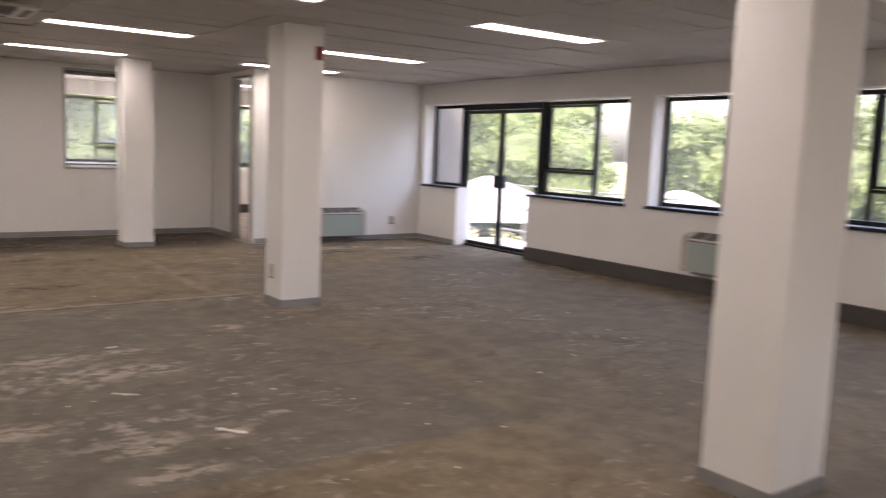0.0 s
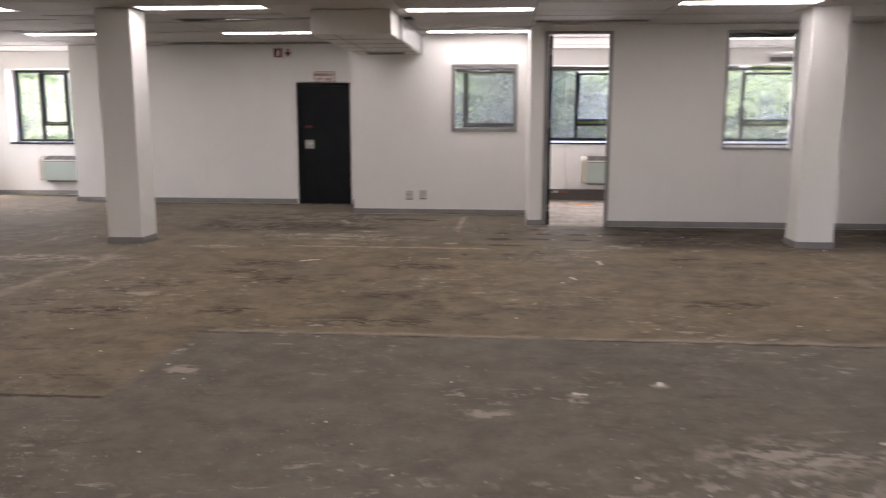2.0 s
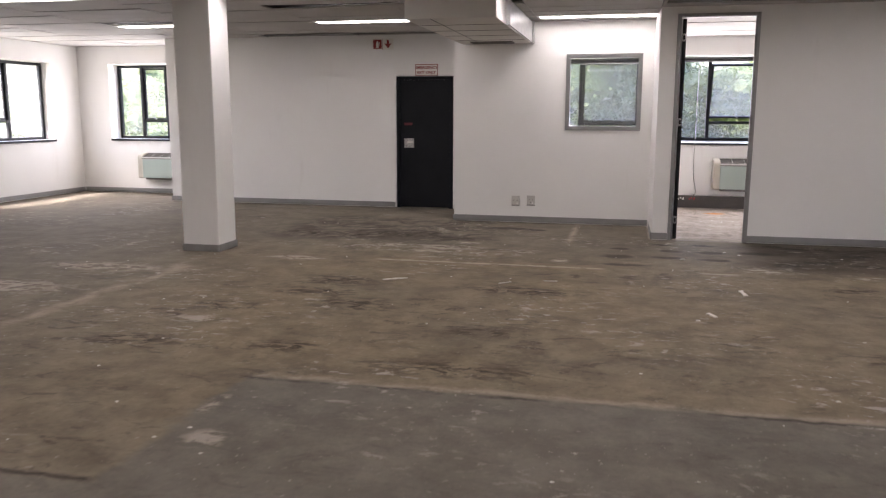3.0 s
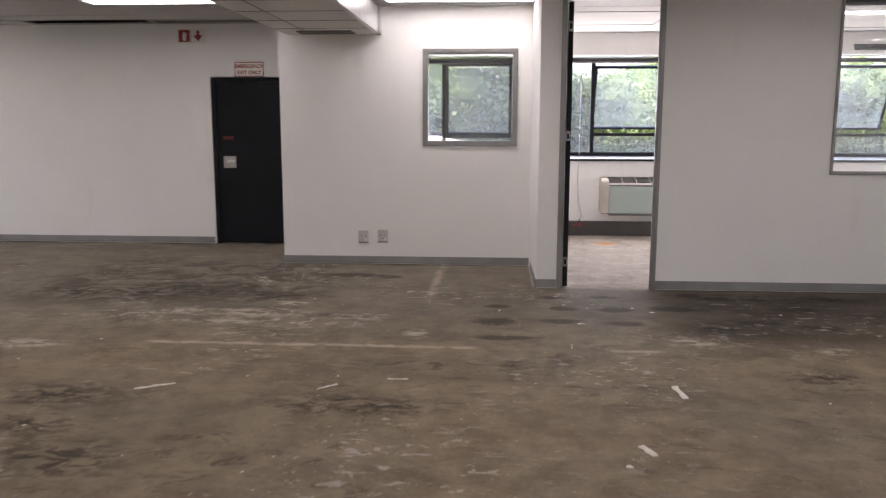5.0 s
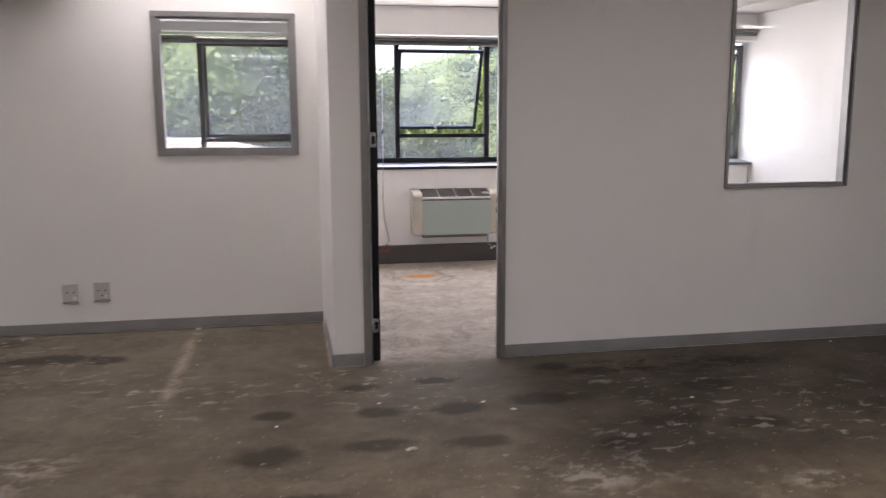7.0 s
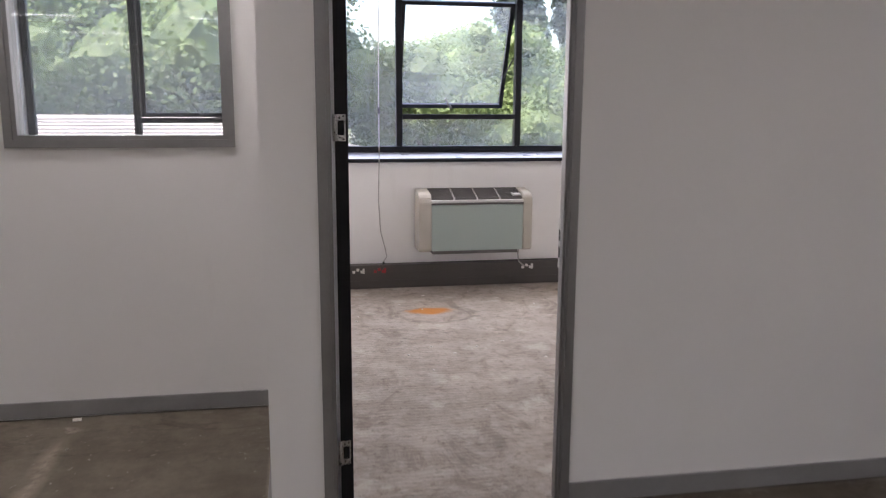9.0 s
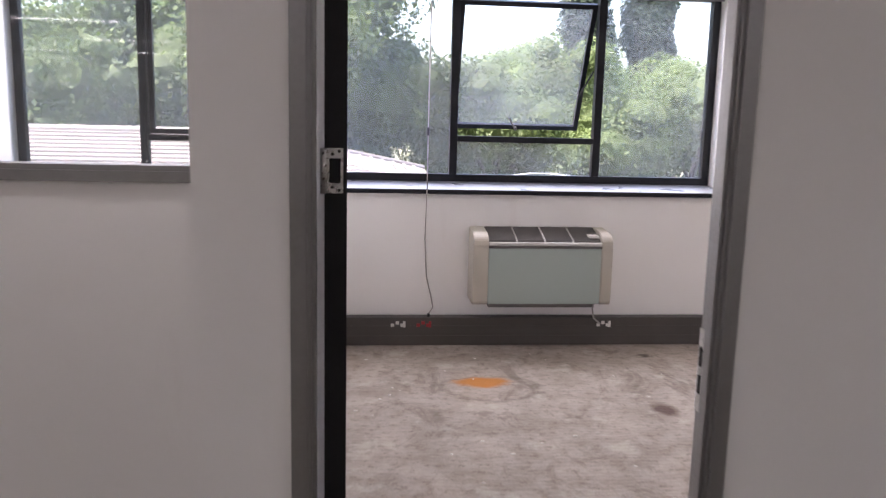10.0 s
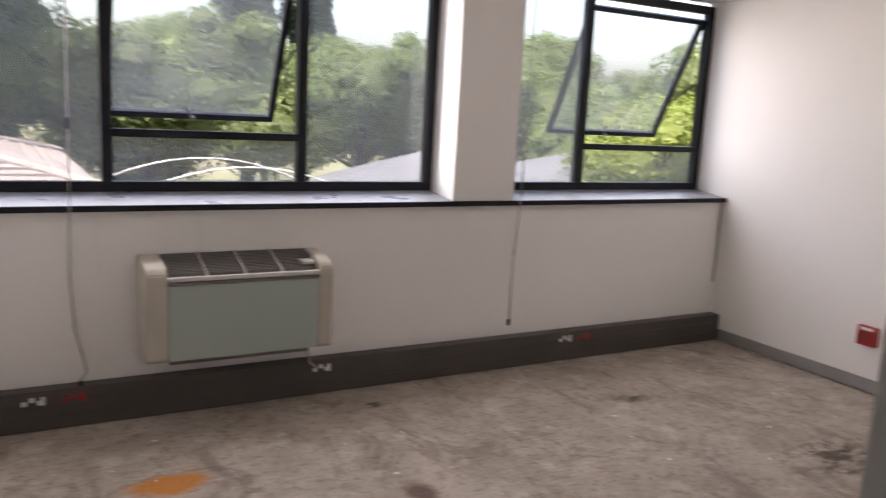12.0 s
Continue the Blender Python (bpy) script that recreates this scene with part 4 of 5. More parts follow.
internal_window("internal_window_alcove", -1.089, -0.167, 1.297, 2.23, 14.83, 14.93, "square internal window with a grey aluminium frame")
internal_window("internal_window_office", 2.591, 3.476, 1.068, 2.6, 13.65, 13.715, "tall internal window with a thin grey frame", 0.008)
blind(2.61, 3.46, 13.76, 2.53)
blind(-1.1, -0.15, 14.98, 2.24)


# ---- escape door ----
def escape_door():
    t = thing("escape_door", "closed charcoal escape door with a steel lock plate", "door", pose(-3.85, 16.19, 0), "structure")
    part("door_frame", boxes((0.0, -0.03, 0.0, 0.05, 0.06, 2.05), (0.85, -0.03, 0.0, 0.90, 0.06, 2.05), (0.05, -0.03, 2.0, 0.85, 0.06, 2.05), bevel=0.003), DOORBLACK, t)
    leaf = part("door_leaf", boxes((0.053, 0.0, 0.01, 0.847, 0.045, 1.997), bevel=0.002), DOORBLACK, t)
    part("lock_plate", boxes((0.118, -0.012, 0.95, 0.275, 0.0, 1.095), bevel=0.004), STEEL, leaf, "steel lock plate")
    part("thumb_turn", boxes((0.17, -0.03, 1.02, 0.265, -0.012, 1.05), bevel=0.004), WHITEP, leaf)
    part("notice", boxes((0.12, -0.003, 1.30, 0.25, 0.0, 1.34)), NOTICE, leaf, "small dull red notice")


escape_door()


def lettering(body, size, x, y, z, material, parent):
    """A line of raised lettering on a sign that faces -y, centred on x."""
    cu = bpy.data.curves.new("lettering", "FONT")
    cu.body, cu.size, cu.align_x, cu.extrude, cu.offset = body, size, "CENTER", 0.0004, 0.0022
    tmp = new("lettering_source", cu)
    me = bpy.data.meshes.new_from_object(tmp.evaluated_get(bpy.context.evaluated_depsgraph_get()))
    bpy.data.objects.remove(tmp)
    me.materials.clear()
    me.materials.append(material)
    me.transform(Matrix.Translation((x, y, z)) @ Matrix.Rotation(radians(90), 4, "X"))
    ob = new("lettering", me)
    ob.parent = parent
    return tagged(ob, "dark red lettering")


def door_sign():
    t = thing("door_sign", "white sign lettered in red above the escape door", "sign", pose(-3.545, 16.168, 2.062))
    part("board", boxes((0, -0.006, 0, 0.36, 0, 0.175), bevel=0.001), SIGNRED, t, "red border")
    part("face", boxes((0.010, -0.008, 0.010, 0.35, -0.0062, 0.165)), SIGNWHITE, t)
    lettering("EMERGENCY", 0.062, 0.18, -0.0085, 0.102, SIGNRED, t)
    lettering("EXIT ONLY", 0.058, 0.18, -0.0085, 0.03, SIGNRED, t)


door_sign()


def arrow_sign():
    t = thing("fire_sign", "white fire point sign with a red down arrow", "sign", pose(-4.235, 16.168, 2.465))
    part("board", boxes((0, -0.006, 0, 0.34, 0, 0.165), bevel=0.001), SIGNWHITE, t)
    part("divider", boxes((0.158, -0.0075, 0.0, 0.164, -0.0062, 0.165)), SIGNRED, t)
    part("panel", boxes((0.012, -0.0075, 0.012, 0.15, -0.0062, 0.153)), SIGNRED, t, "red panel")
    part("symbol", boxes((0.06, -0.0088, 0.025, 0.10, -0.0077, 0.105), (0.07, -0.0088, 0.105, 0.09, -0.0077, 0.13), (0.105, -0.0088, 0.06, 0.113, -0.0077, 0.12)), SIGNWHITE, t, "white extinguisher symbol")
    bm = boxes((0.235, -0.0085, 0.07, 0.27, -0.0062, 0.145))
    v = [bm.verts.new(p) for p in ((0.195, -0.0085, 0.09), (0.31, -0.0085, 0.09), (0.2525, -0.0085, 0.018))]
    bm.faces.new(v)
    part("arrow", bm, SIGNRED, t, "red arrow")


arrow_sign()


def column_sign():
    t = thing("fire_sign", "small red fire sign on the column", "sign", pose(3.56, 7.068, 2.36))
    part("board", boxes((0, -0.006, 0, 0.10, 0, 0.15), bevel=0.001), SIGNWHITE, t)
    part("panel", boxes((0.012, -0.008, 0.012, 0.088, -0.0062, 0.138)), SIGNRED, t)


column_sign()


# ---- sockets ----
def socket(at, kind_label, slots=3):
    t = thing("socket_outlet", kind_label, "socket", at, group="socket outlets")
    part("face_plate", boxes((-0.055, -0.012, -0.07, 0.055, 0, 0.07), bevel=0.004), SOCKET, t)
    part("shaded_lip", boxes((-0.055, -0.018, -0.07, 0.055, -0.0118, -0.052), bevel=0.002), SOCKETDARK, t)
    for k in range(slots):
        x = (-0.022, 0.022, 0.0)[k]
        part("pin_hole", rods(((x, -0.0135, 0.012 if k < 2 else -0.025), (x, -0.0118, 0.012 if k < 2 else -0.025), 0.006)), VOID, t)
    part("switch", boxes((0.015, -0.017, -0.045, 0.035, -0.0118, -0.02), bevel=0.002), WHITEP, t)


socket(pose(-1.766, 14.828, 0.295), "grey-white wall socket above the skirting", 2)
socket(pose(-1.555, 14.828, 0.303), "grey-white wall socket with many pin holes", 3)
socket(pose(3.263, 7.30, 0.33, 0, 0, -90), "white wall socket on the column")
socket(pose(7.465, 11.838, 0.33), "white wall socket above the skirting")


def data_outlet(x, red=False):
    t = thing("trunking_socket", "red dedicated socket in the trunking" if red else "white socket set into the dark trunking", "socket",
              pose(x, NORTH - 0.089, 0.147), group="trunking sockets")
    for k in range(3):
        part("pin_block", boxes((k * 0.032 - 0.045, -0.006, -0.016 + (0.016 if k == 1 else 0), k * 0.032 - 0.022, 0, 0.006 + (0.016 if k == 1 else 0)), bevel=0.002),
             RED if red else WHITEP, t)
    part("switch", boxes((0.035, -0.007, -0.02, 0.052, 0, 0.022), bevel=0.002), RED if red else WHITEP, t)


for x, red in ((0.585, False), (0.755, True), (1.97, False), (3.62, False), (3.77, True)):
    data_outlet(x, red)


def red_switch():
    t = thing("fire_call_point", "red square wall box on the office wall", "call point", pose(5.038, 16.12, 0.345, 0, 0, 90))
    part("box", boxes((-0.06, 0.0, -0.06, 0.06, 0.035, 0.06), bevel=0.006), RED, t)
    part("face", boxes((-0.045, 0.035, -0.04, 0.045, 0.039, 0.03), bevel=0.002), SIGNRED, t)
    part("label_strip", boxes((-0.04, 0.035, 0.035, 0.04, 0.0375, 0.052)), WHITEP, t)


red_switch()


# ---- trunking ----
def trunking(name, at, length, h=0.19, d=0.05):
    t = thing(name, "dark brown-grey cable trunking along the floor", "trunking", at, "structure")
    part("trunking_body", boxes((0, -d, 0.002, length, 0, h), bevel=0.004), TRUNK, t)
    part("lid_rib", boxes((0, -d - 0.004, h * 0.33, length, -d, h * 0.36), (0, -d - 0.004, h * 0.68, length, -d, h * 0.71)), TRUNK, t)
    return t


trunking("trunking_office", pose(0.027, NORTH - 0.002, 0), 5.008, 0.192, 0.082)
trunking("trunking_alcove", pose(-2.53, NORTH - 0.002, 0), 2.46)
trunking("trunking_second", pose(5.15, NORTH - 0.002, 0), 2.8)
trunking("trunking_east", pose(EAST - 0.002, 8.93, 0, 0, 0, -90), 12.7, 0.19, 0.06)


# ---- fan coil units ----
def fan_coil(at, w=0.93):
    """Wall unit, 0.5 m high; local origin at the bottom left of its back, room side is -y."""
    t = thing("fan_coil_unit", "cream wall fan coil unit with a sage grey front panel", "air conditioner", at, group="fan coil units")
    cheek = [(0, 0), (-0.27, 0), (-0.295, 0.02), (-0.295, 0.40), (-0.285, 0.44), (-0.26, 0.465), (-0.2, 0.485), (0, 0.5)]
    bm = bmesh.new()
    profile_prism(bm, cheek, 0, 0.1)
    bmesh.ops.bevel(bm, geom=list(bm.edges), offset=0.006, segments=2, affect="EDGES")
    part("end_cheek", bm, CREAM, t, "yellowed cream end cheek", smooth=False)
    bm = bmesh.new()
    profile_prism(bm, cheek, w - 0.075, w)
    bmesh.ops.bevel(bm, geom=list(bm.edges), offset=0.006, segments=2, affect="EDGES")
    part("end_cheek", bm, CREAM, t)
    part("body", boxes((0.1, -0.27, 0.012, w - 0.075, 0, 0.40)), CREAM, t)
    part("front_panel", boxes((0.102, -0.292, 0.008, w - 0.077, -0.271, 0.385), bevel=0.002), PANEL, t, "flat sage grey front panel")
    part("trim_strip", boxes((0.1, -0.297, 0.388, w - 0.075, -0.271, 0.402)), GRILLE, t, "dark shadow strip")
    part("nose_strip", boxes((0.1, -0.29, 0.404, w - 0.075, -0.262, 0.426), bevel=0.004), SILVER, t, "silver nose strip")
    part("grille_bed", profile_prism(bmesh.new(), [(0, 0.44), (-0.262, 0.404), (-0.262, 0.415), (0, 0.455)], 0.1, w - 0.075), VOID, t)
    for k in range(14):
        y = -0.25 + k * 0.0175
        z = 0.425 + (y + 0.25) * 0.26
        part("louvre", boxes((0.103, y, z, w - 0.078, y + 0.009, z + 0.016)), GRILLE, t)
    n = 4
    for k in range(1, n):
        x = 0.1 + (w - 0.175) * k / n
        part("divider", profile_prism(bmesh.new(), [(-0.262, 0.415), (-0.262, 0.436), (0, 0.504), (0, 0.48)], x - 0.006, x + 0.006), SILVER, t)
    part("control_pad", boxes((w - 0.15, -0.24, 0.452, w - 0.085, -0.12, 0.468), bevel=0.003), SILVER, t, "silver control pad")
    part("display", boxes((w - 0.14, -0.15, 0.466, w - 0.09, -0.125, 0.472)), VOID, t)
    part("drain_tray", boxes((0.12, -0.22, -0.03, w - 0.1, -0.02, 0.01)), GRILLE, t)
    return t


SIZE = Matrix.Diagonal((0.973, 0.86, 0.955, 1))
unit = fan_coil(pose(1.052, NORTH - 0.003, 0.316) @ SIZE)
copy_thing(unit, pose(5.95, 11.837, 0.10) @ SIZE)
copy_thing(unit, pose(EAST - 0.003, 5.97, 0.27, 0, 0, -90) @ SIZE)
copy_thing(unit, pose(-9.10, NORTH - 0.003, 0.29) @ SIZE)


# ---- cords ----
def cord(name, pts, label, r=0.004, weight=True):
    t = thing(name, label, "cord", pose(*pts[0]))
    bm = bmesh.new()
    o = Vector(pts[0])
    for a, b in zip(pts, pts[1:]):
        rod(bm, Vector(a) - o, Vector(b) - o, r, 6)
    part("cord_line", bm, CORD, t, smooth=True)
    if weight:
        p = Vector(pts[-1]) - o
        part("toggle", rods((p + Vector((0, 0, 0.0)), p + Vector((0, 0, -0.035)), 0.009)), BLACK, t, "small dark toggle")


W = NORTH - 0.012
cord("blind_cord", [(0.77, NORTH - 0.045, 2.26), (0.765, NORTH - 0.045, 1.6), (0.765, NORTH - 0.045, 1.03), (0.76, W, 0.7), (0.775, W, 0.45), (0.805, W - 0.01, 0.33), (0.82, W - 0.03, 0.25), (0.79, W - 0.05, 0.215)],
     "thin pale blind cord hanging down the wall")
cord("blind_cord", [(3.24, NORTH - 0.045, 2.26), (3.235, NORTH - 0.045, 1.06), (3.235, W, 0.7), (3.23, W, 0.29)], "thin pale blind cord hanging straight down")
cord("flex_cable", [(1.91, W - 0.05, 0.31), (1.89, W - 0.08, 0.25), (1.90, W - 0.085, 0.19), (1.95, W - 0.082, 0.15)], "short dark flex from the unit to its socket", 0.006, False)
cord("corner_cable", [(5.015, W, 1.0), (5.013, W, 0.8), (5.012, W, 0.6), (5.005, W, 0.42)], "dark cable clipped down the corner below the sill", 0.007, False)
part("toggle", rods(((0.765, NORTH - 0.045, 1.38), (0.765, NORTH - 0.045, 1.43), 0.01)), BLACK, thing("cord_joiner", "small dark joiner on the blind cord", "cord", pose(0, 0, 0)))


# ---- floor litter ----
def litter(x, y, l, w, turn):
    rng = random.Random(int(x * 100 + y * 17))
    bm = bmesh.new()
    n = 9
    top = [bm.verts.new((l * (k / (n - 1) - 0.5), w * (0.5 + rng.uniform(-0.15, 0.15)), 0.006 + rng.uniform(0, 0.006))) for k in range(n)]
    bot = [bm.verts.new((l * (k / (n - 1) - 0.5), -w * (0.5 + rng.uniform(-0.15, 0.15)), 0.006 + rng.uniform(0, 0.006))) for k in range(n)]
    for k in range(n - 1):
        bm.faces.new((top[k], top[k + 1], bot[k + 1], bot[k]))
    g = bmesh.ops.extrude_face_region(bm, geom=list(bm.faces))
    bmesh.ops.translate(bm, verts=[v for v in g["geom"] if isinstance(v, bmesh.types.BMVert)], vec=(0, 0, -0.005))
    ob = solid("paint_flake", bm, CHIP, "loose white strip of old paint on the floor", "debris", group="floor litter")
    ob.matrix_basis = pose(x, y, 0.001, 0, 0, turn)


for row in ((-2.295, 10.665, 0.225, 0.022, 30), (-1.305, 10.715, 0.13, 0.016, 44), (0.69, 10.76, 0.21, 0.035, 95), (-0.92, 10.885, 0.12, 0.012, 0), (0.36, 9.92, 0.12, 0.03, 115), (0.61, 6.96, 0.055, 0.03, 80), (0.15, 6.75, 0.08, 0.03, -8), (-2.84, 6.2, 0.1, 0.03, 60), (0.3, 12.3, 0.05, 0.03, 20),
            (1.3, 5.0, 0.16, 0.02, -40), (1.5, 6.2, 0.08, 0.02, 5), (-0.9, 14.77, 0.04, 0.03, 15), (1.62, 4.08, 0.18, 0.03, -50)):
    litter(*row)


def specks():
    rng = random.Random(9)
    verts, faces = [], []
    for _ in range(300):
        x, y = rng.uniform(-6, 7), rng.uniform(3, 14.5)
        if rng.random() < 0.2:
            x, y = rng.uniform(0.3, 4.9), rng.uniform(14.0, 17.2)
        elif 4.8 < x and y > 11.8 or y > 13.6 and x > -0.1 or y > 14.75:
            continue
        r = rng.uniform(0.003, 0.010) * (1.6 if rng.random() < 0.08 else 1)
        n, h = len(verts), rng.uniform(0.002, 0.005)
        k = rng.choice((4, 5, 6))
        for z, s in ((0.0005, 1), (h, 0.7)):
            for q in range(k):
                a = q * math.tau / k + rng.uniform(-0.3, 0.3)
                verts.append((x + r * s * math.cos(a) * 1.5, y + r * s * math.sin(a), z))
        faces.append(tuple(range(n + k, n + 2 * k)))
        faces.extend([(n + q, n + (q + 1) % k, n + k + (q + 1) % k, n + k + q) for q in range(k)])
    me = bpy.data.meshes.new("paint_crumbs")
    me.from_pydata(verts, [], faces)
    me.materials.append(CHIP)
    tagged(new("paint_crumbs", me), "scattered pale crumbs of paint and plaster on the floor", "debris", "", "stuff")


specks()


# ---- outdoors ----
GZ = -3.4
solid("ground", boxes((-600, -600, GZ - 0.5, 600, 600, GZ)), GROUND, "grass and soil around the building", "ground", "structure")
solid("road", boxes((-40, 20, GZ, 40, 24, GZ + 0.02)), ASPHALT, "asphalt yard behind the building", "road", "structure")


solid("pavement", boxes((8.0, -30, GZ, 14.5, 40, GZ + 0.03), (-30, 17.75, GZ, 8.0, 20, GZ + 0.03)), ASPHALT, "grey paving beside the building", "pavement", "structure")


def leaf_cloud(rng, lobes, count, size, up=0.35):
    """Small tilted leaf tufts spread through the outer shell of several lobes."""
    verts, faces = [], []
    total = sum(r[3] * r[3] for r in lobes)
    for cx, cy, cz, r, sz in lobes:
        for _ in range(int(count * r * r / total)):
            d = Vector((rng.gauss(0, 1), rng.gauss(0, 1), rng.gauss(0, 1))).normalized()
            k = r * (1 - 0.45 * rng.random() ** 2) * (1 + 0.16 * noise.noise(d * 2.6 + Vector((cx, cy, cz))))
            p = Vector((cx + d.x * k, cy + d.y * k, cz + d.z * k * sz))
            nrm = (d + Vector((rng.uniform(-1, 1), rng.uniform(-1, 1), rng.uniform(-1, 1) + up)) * 0.8).normalized()
            t = nrm.orthogonal().normalized()
            b = nrm.cross(t)
            a = rng.uniform(0, math.tau)
            t, b = t * math.cos(a) + b * math.sin(a), b * math.cos(a) - t * math.sin(a)
            s = size * rng.uniform(0.6, 1.4)
            n = len(verts)
            for u, v, w in ((-0.9, 0, 0), (0, -0.6, 0.1), (0.9, 0, 0), (0, 0.6, 0.1)):
                verts.append(tuple(p + t * u * s + b * v * s + nrm * w * s))
            faces.append((n, n + 1, n + 2, n + 3))
    ball = bmesh.new()
    bmesh.ops.create_icosphere(ball, subdivisions=2, radius=1.0)
    dirs, tris = [v.co.copy() for v in ball.verts], [[v.index for v in f.verts] for f in ball.faces]
    ball.free()
    for cx, cy, cz, r, sz in lobes:       # dense twigs and leaves inside each lobe
        n = len(verts)
        for d in dirs:
            k = r * 0.62 * (1 + 0.35 * noise.noise(d * 2.6 + Vector((cx, cy, cz))))
            verts.append((cx + d.x * k, cy + d.y * k, cz + d.z * k * sz))
        faces.extend(tuple(n + q for q in f) for f in tris)
    return verts, faces


def tree(name, seed, height, radius, count, size, leaf, label, sz=0.85, limbs=6):
    rng = random.Random(seed)
    t = thing(name, label, "tree", group="trees")
    top = height - radius * sz
    bm = bmesh.new()
    pts = [Vector((0, 0, 0))]
    for k in range(4):
        pts.append(pts[-1] + Vector((rng.uniform(-0.2, 0.2), rng.uniform(-0.2, 0.2), top / 4)))
    for k in range(4):
        rod(bm, pts[k], pts[k + 1], height * 0.028 * (1 - k * 0.17), 8, height * 0.028 * (0.83 - k * 0.17))
    lobes = [(0, 0, top, radius * 0.75, sz)]
    for k in range(limbs):
        a = k * math.tau / limbs + rng.uniform(-0.4, 0.4)
        e = Vector((math.cos(a) * radius * 0.6, math.sin(a) * radius * 0.6, top + rng.uniform(-0.55, 0.45) * radius * sz))
        s = pts[rng.choice((2, 3))]
        mid = (s + e) / 2 + Vector((0, 0, -0.3))
        rod(bm, s, mid, height * 0.012, 6, height * 0.009)
        rod(bm, mid, e, height * 0.009, 6, height * 0.004)
        lobes.append((e.x, e.y, e.z, radius * rng.uniform(0.4, 0.6), sz))
        for _ in range(4):      # smaller tufts give the crown its lumps
            d = Vector((rng.gauss(0, 1), rng.gauss(0, 1), abs(rng.gauss(0, 0.8)))).normalized() * radius * 0.45
            lobes.append((e.x * 1.1 + d.x, e.y * 1.1 + d.y, e.z + d.z * sz, radius * rng.uniform(0.16, 0.28), 0.85))
    part("trunk", bm, BARK, t, "dark trunk and limbs", smooth=True)
    verts, faces = leaf_cloud(rng, lobes, count, size)
    me = bpy.data.meshes.new("crown")
    me.from_pydata(verts, [], faces)
    me.materials.append(leaf)
    crown = new("crown", me)
    crown.parent = t
    return t


def conifer(seed, height, radius):
    rng = random.Random(seed)
    t = thing("conifer", "tall dark conifer behind the broadleaf trees", "tree", group="conifers")
    part("trunk", rod(bmesh.new(), (0, 0, 0), (0, 0, height * 0.95), 0.3, 8, 0.05), BARK, t)
    lobes = []
    for k in range(26):
        f = k / 25
        r = radius * (0.35 + 0.9 * f - 0.95 * f * f) + 0.35
        a = rng.uniform(0, math.tau)
        lobes.append((math.cos(a) * r * 0.28, math.sin(a) * r * 0.28, height * (0.12 + 0.85 * f), r, 1.25))
    verts, faces = leaf_cloud(rng, lobes, 34000, 0.15, 0.8)
    me = bpy.data.meshes.new("crown")
    me.from_pydata(verts, [], faces)
    me.materials.append(NEEDLE)
    crown = new("crown", me)
    crown.parent = t
    return t


BROAD = "green broadleaf tree with a dense uneven crown"
protos = [tree("tree", 11, 8.0, 3.4, 23000, 0.082, LEAF, BROAD), tree("tree", 23, 7.2, 3.0, 21000, 0.08, LEAF, BROAD, 0.95, 7),
          tree("tree", 37, 9.2, 3.8, 26000, 0.088, LEAF, BROAD, 0.8, 7)]
bright = tree("tree", 51, 6.2, 2.4, 18000, 0.065, LEAFY, "yellow-green broadleaf tree with brightness put into its leaf colour", 0.9)
rng = random.Random(77)
places = []
for k in range(15):       # tree belt north of the building
    places.append((k % 3, -26 + k * 4.3 + rng.uniform(-0.8, 0.8), 42 + rng.uniform(-4, 4), rng.uniform(0.86, 1.12)))
for k in range(12):       # second belt behind it
    places.append(((k + 1) % 3, -30 + k * 6.0 + rng.uniform(-1, 1), 52 + rng.uniform(-3, 3), rng.uniform(0.95, 1.25)))
for k in range(9):        # trees east of the building
    places.append(((k + 2) % 3, 18.6 + rng.uniform(-0.6, 2), -6 + k * 5.0 + rng.uniform(-1, 1), rng.uniform(0.9, 1.15)))
for k in range(5):        # trees west of the building
    places.append((k % 3, -21 + rng.uniform(-2, 1), 10 + k * 5.2, rng.uniform(0.9, 1.1)))
places += [(2, -2.2, 37, 1.3), (2, -7.0, 39, 1.25), (0, 4.9, 39, 1.02), (2, -9.0, 33, 1.0)]
used = set()
for k, x, y, s in places:
    turn = pose(x, y, GZ, 0, 0, rng.uniform(0, 360)) @ Matrix.Scale(s, 4)
    if k in used:
        copy_thing(protos[k], turn)
    else:
        protos[k].matrix_basis = turn
        used.add(k)
bright.matrix_basis = pose(14.5, 27.0, GZ, 0, 0, 40)
con = conifer(5, 19, 1.7)
con.matrix_basis = pose(12.54, 56, GZ)
copy_thing(con, pose(16.3, 57, GZ, 0, 0, 80) @ Matrix.Scale(1.02, 4))


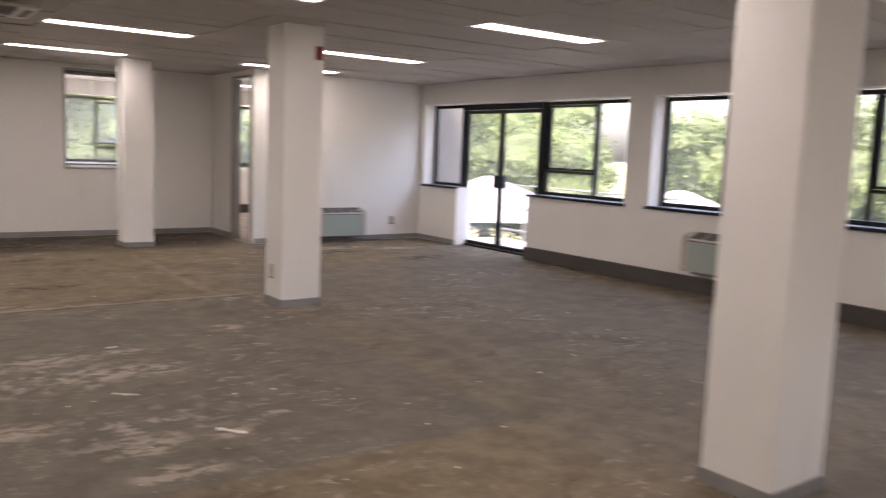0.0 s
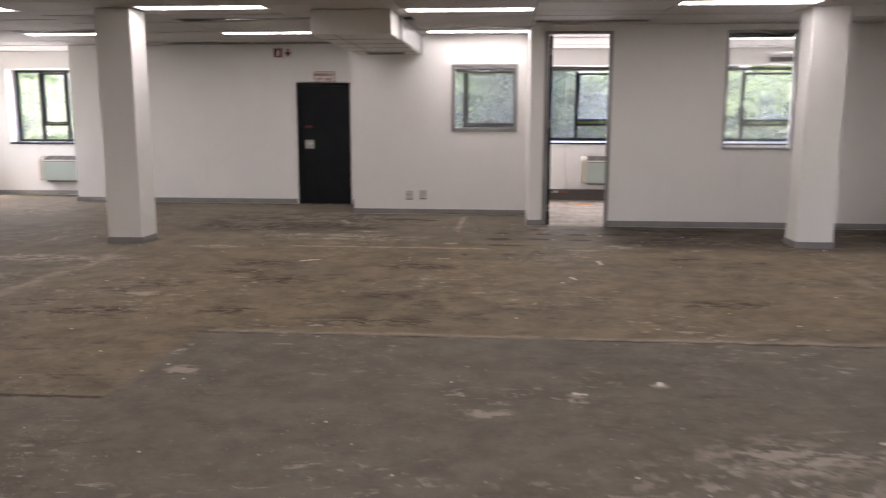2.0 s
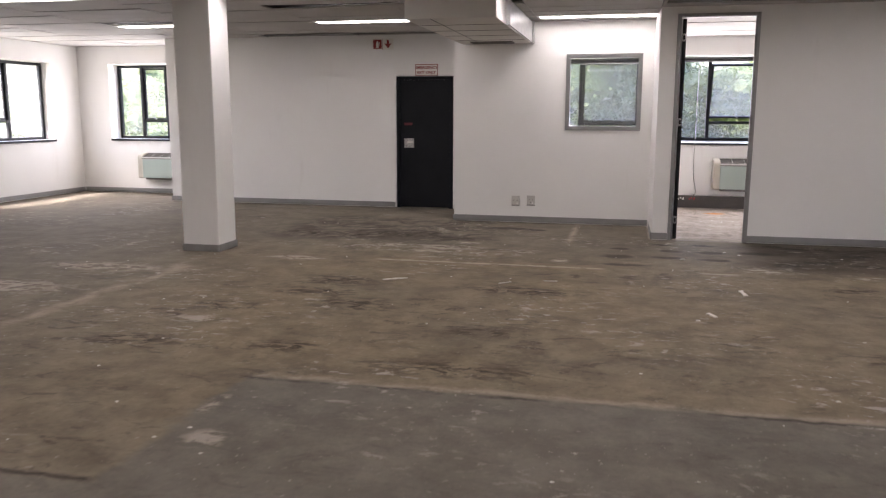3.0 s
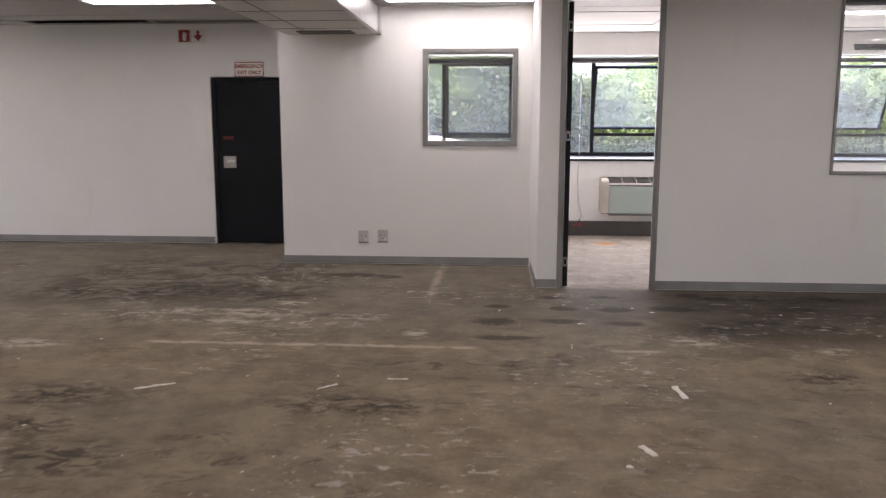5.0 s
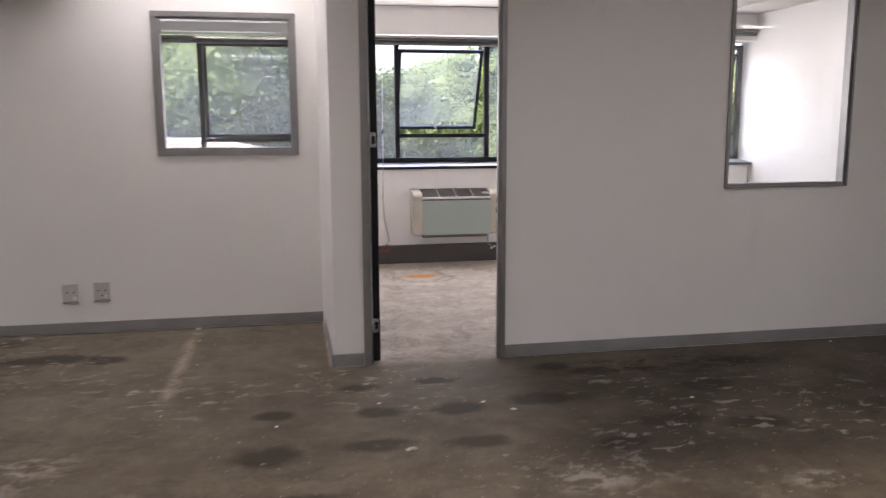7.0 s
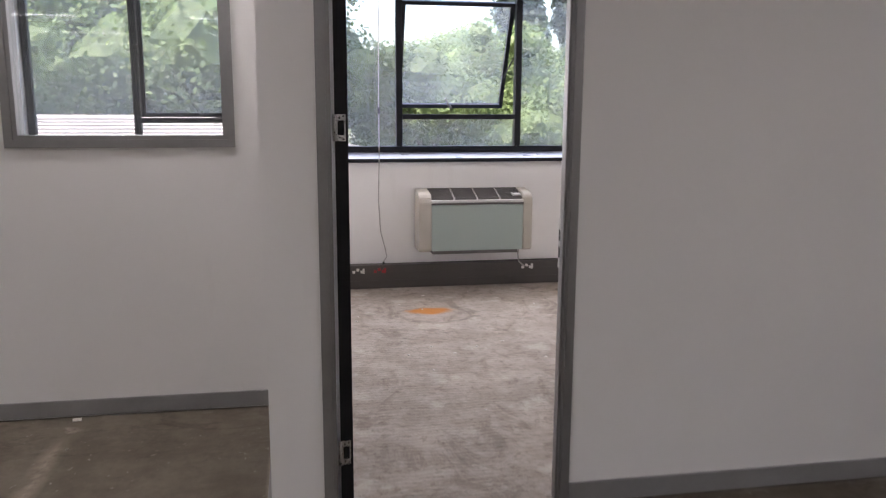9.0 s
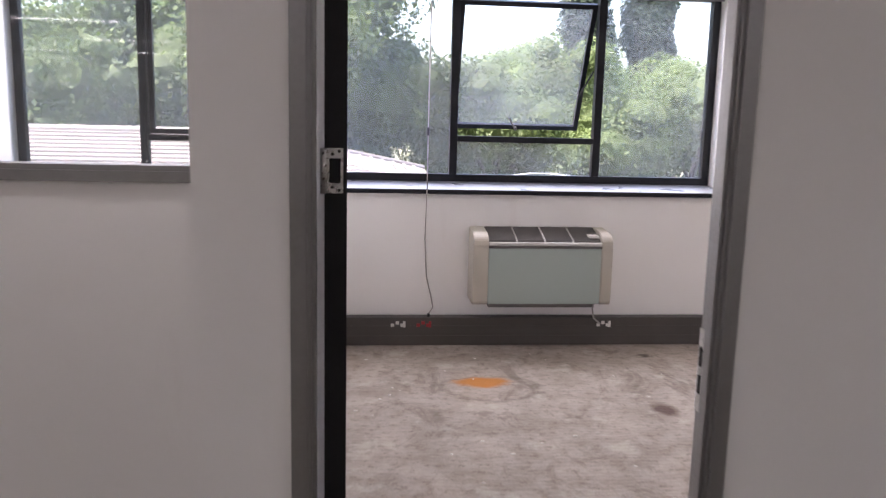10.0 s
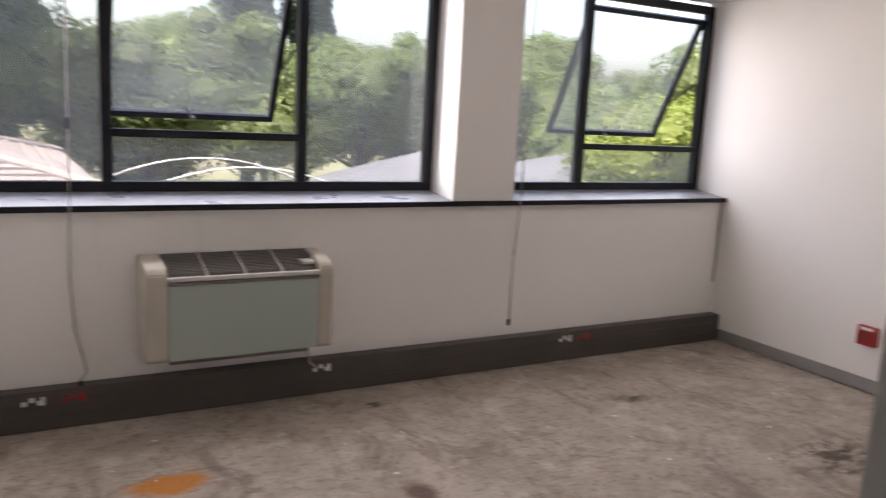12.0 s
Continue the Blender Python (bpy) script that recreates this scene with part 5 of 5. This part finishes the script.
def hip_roof_house(at, lx, ly, eave, ridge):
    t = thing("house", "low neighbouring building with a pale tiled hip roof", "house", at)
    part("wall", boxes((0.4, 0.4, 0, lx - 0.4, ly - 0.4, eave)), RENDER, t)
    bm = bmesh.new()
    base = [bm.verts.new(p) for p in ((0, 0, eave), (lx, 0, eave), (lx, ly, eave), (0, ly, eave))]
    r = [bm.verts.new(p) for p in ((ly / 2, ly / 2, ridge), (lx - ly / 2, ly / 2, ridge))]
    for q in ((base[0], base[1], r[1], r[0]), (base[1], base[2], r[1]), (base[2], base[3], r[0], r[1]), (base[3], base[0], r[0]), tuple(base[::-1])):
        bm.faces.new(q)
    roof = part("roof", bm, TILES, t, "pale tiled hip roof")
    bm = bmesh.new()
    n = 14
    for k in range(1, n):       # tile courses as small steps up the near slope
        f = k / n
        z, y = eave + (ridge - eave) * f, ly / 2 * f
        box(bm, ly / 2 * f, y - 0.03, z - 0.01, lx - ly / 2 * f, y + 0.05, z + 0.035)
        box(bm, lx - ly / 2 * f - 0.05, y, z - 0.01, lx - ly / 2 * f + 0.03, ly - y, z + 0.035)
    part("tile_course", bm, TILES, roof)
    part("ridge_tile", rods(((ly / 2, ly / 2, ridge), (lx - ly / 2, ly / 2, ridge), 0.1), ((lx, 0, eave), (lx - ly / 2, ly / 2, ridge), 0.09), ((lx, ly, eave), (lx - ly / 2, ly / 2, ridge), 0.09)), TILES, roof)


hip_roof_house(pose(-14.2, 26.2, GZ), 16.2, 8.0, 3.5, 4.45)


def canopy(at, r, h, rise, cloth=None, label="grey fabric parking canopy on white posts"):
    t = thing("canopy", label, "canopy", at, group="parking canopies")
    bm = bmesh.new()
    bmesh.ops.create_cone(bm, cap_ends=True, segments=8, radius1=r, radius2=0.15, depth=rise, matrix=Matrix.Translation((0, 0, h + rise / 2)))
    part("fabric", bm, cloth or CANVAS, t)
    for k in range(4):
        a = k * math.tau / 4 + 0.4
        part("post", rods(((math.cos(a) * r * 0.8, math.sin(a) * r * 0.8, 0), (math.cos(a) * r * 0.8, math.sin(a) * r * 0.8, h), 0.05)), TUBE, t)


canopy(pose(10.6, 31, GZ), 3.6, 3.0, 1.0)
canopy(pose(16.5, 31, GZ), 5.2, 3.0, 1.2)
for y in (17.5, 11.0, 4.5, -2.0):
    canopy(pose(14.2, y, GZ), 2.9, 3.25, 1.05, PALECANVAS, "pale fabric parking canopy on white posts")


def hoop_frame(at, w, h):
    t = thing("hoop_frame", "white tube hoops of a shade net frame", "frame", at)
    for y in (0, 2.2):
        pts = [(w * (k / 16 - 0.5), y, h + 0.9 * (1 - (2 * k / 16 - 1) ** 2)) for k in range(17)]
        part("hoop", rods(*[(a, b, 0.013) for a, b in zip(pts, pts[1:])], sides=6), TUBE, t, smooth=True)
        for x in (-w / 2, w / 2):
            part("post", rods(((x, y, 0), (x, y, h), 0.045)), TUBE, t)


hoop_frame(pose(4.8, 28.5, GZ, 0, 0, 8), 6.0, 2.75)


def balcony():
    t = thing("balcony", "pale concrete balcony with a thin grey tube railing", "balcony", pose(EAST + 0.3, 7.4, 0), "structure")
    part("slab", boxes((0.002, 0, -0.25, 1.5, 4.34, -0.03)), RENDER, t)
    bm = bmesh.new()
    for z in (0.15, 0.55, 0.98):
        rod(bm, (1.42, 0.05, z), (1.42, 4.3, z), 0.016, 8)
    part("rail", bm, ALU, t)
    for k in range(7):
        part("post", rods(((1.42, 0.08 + k * 0.69, -0.03), (1.42, 0.08 + k * 0.69, 1.0), 0.014)), ALU, t)


balcony()
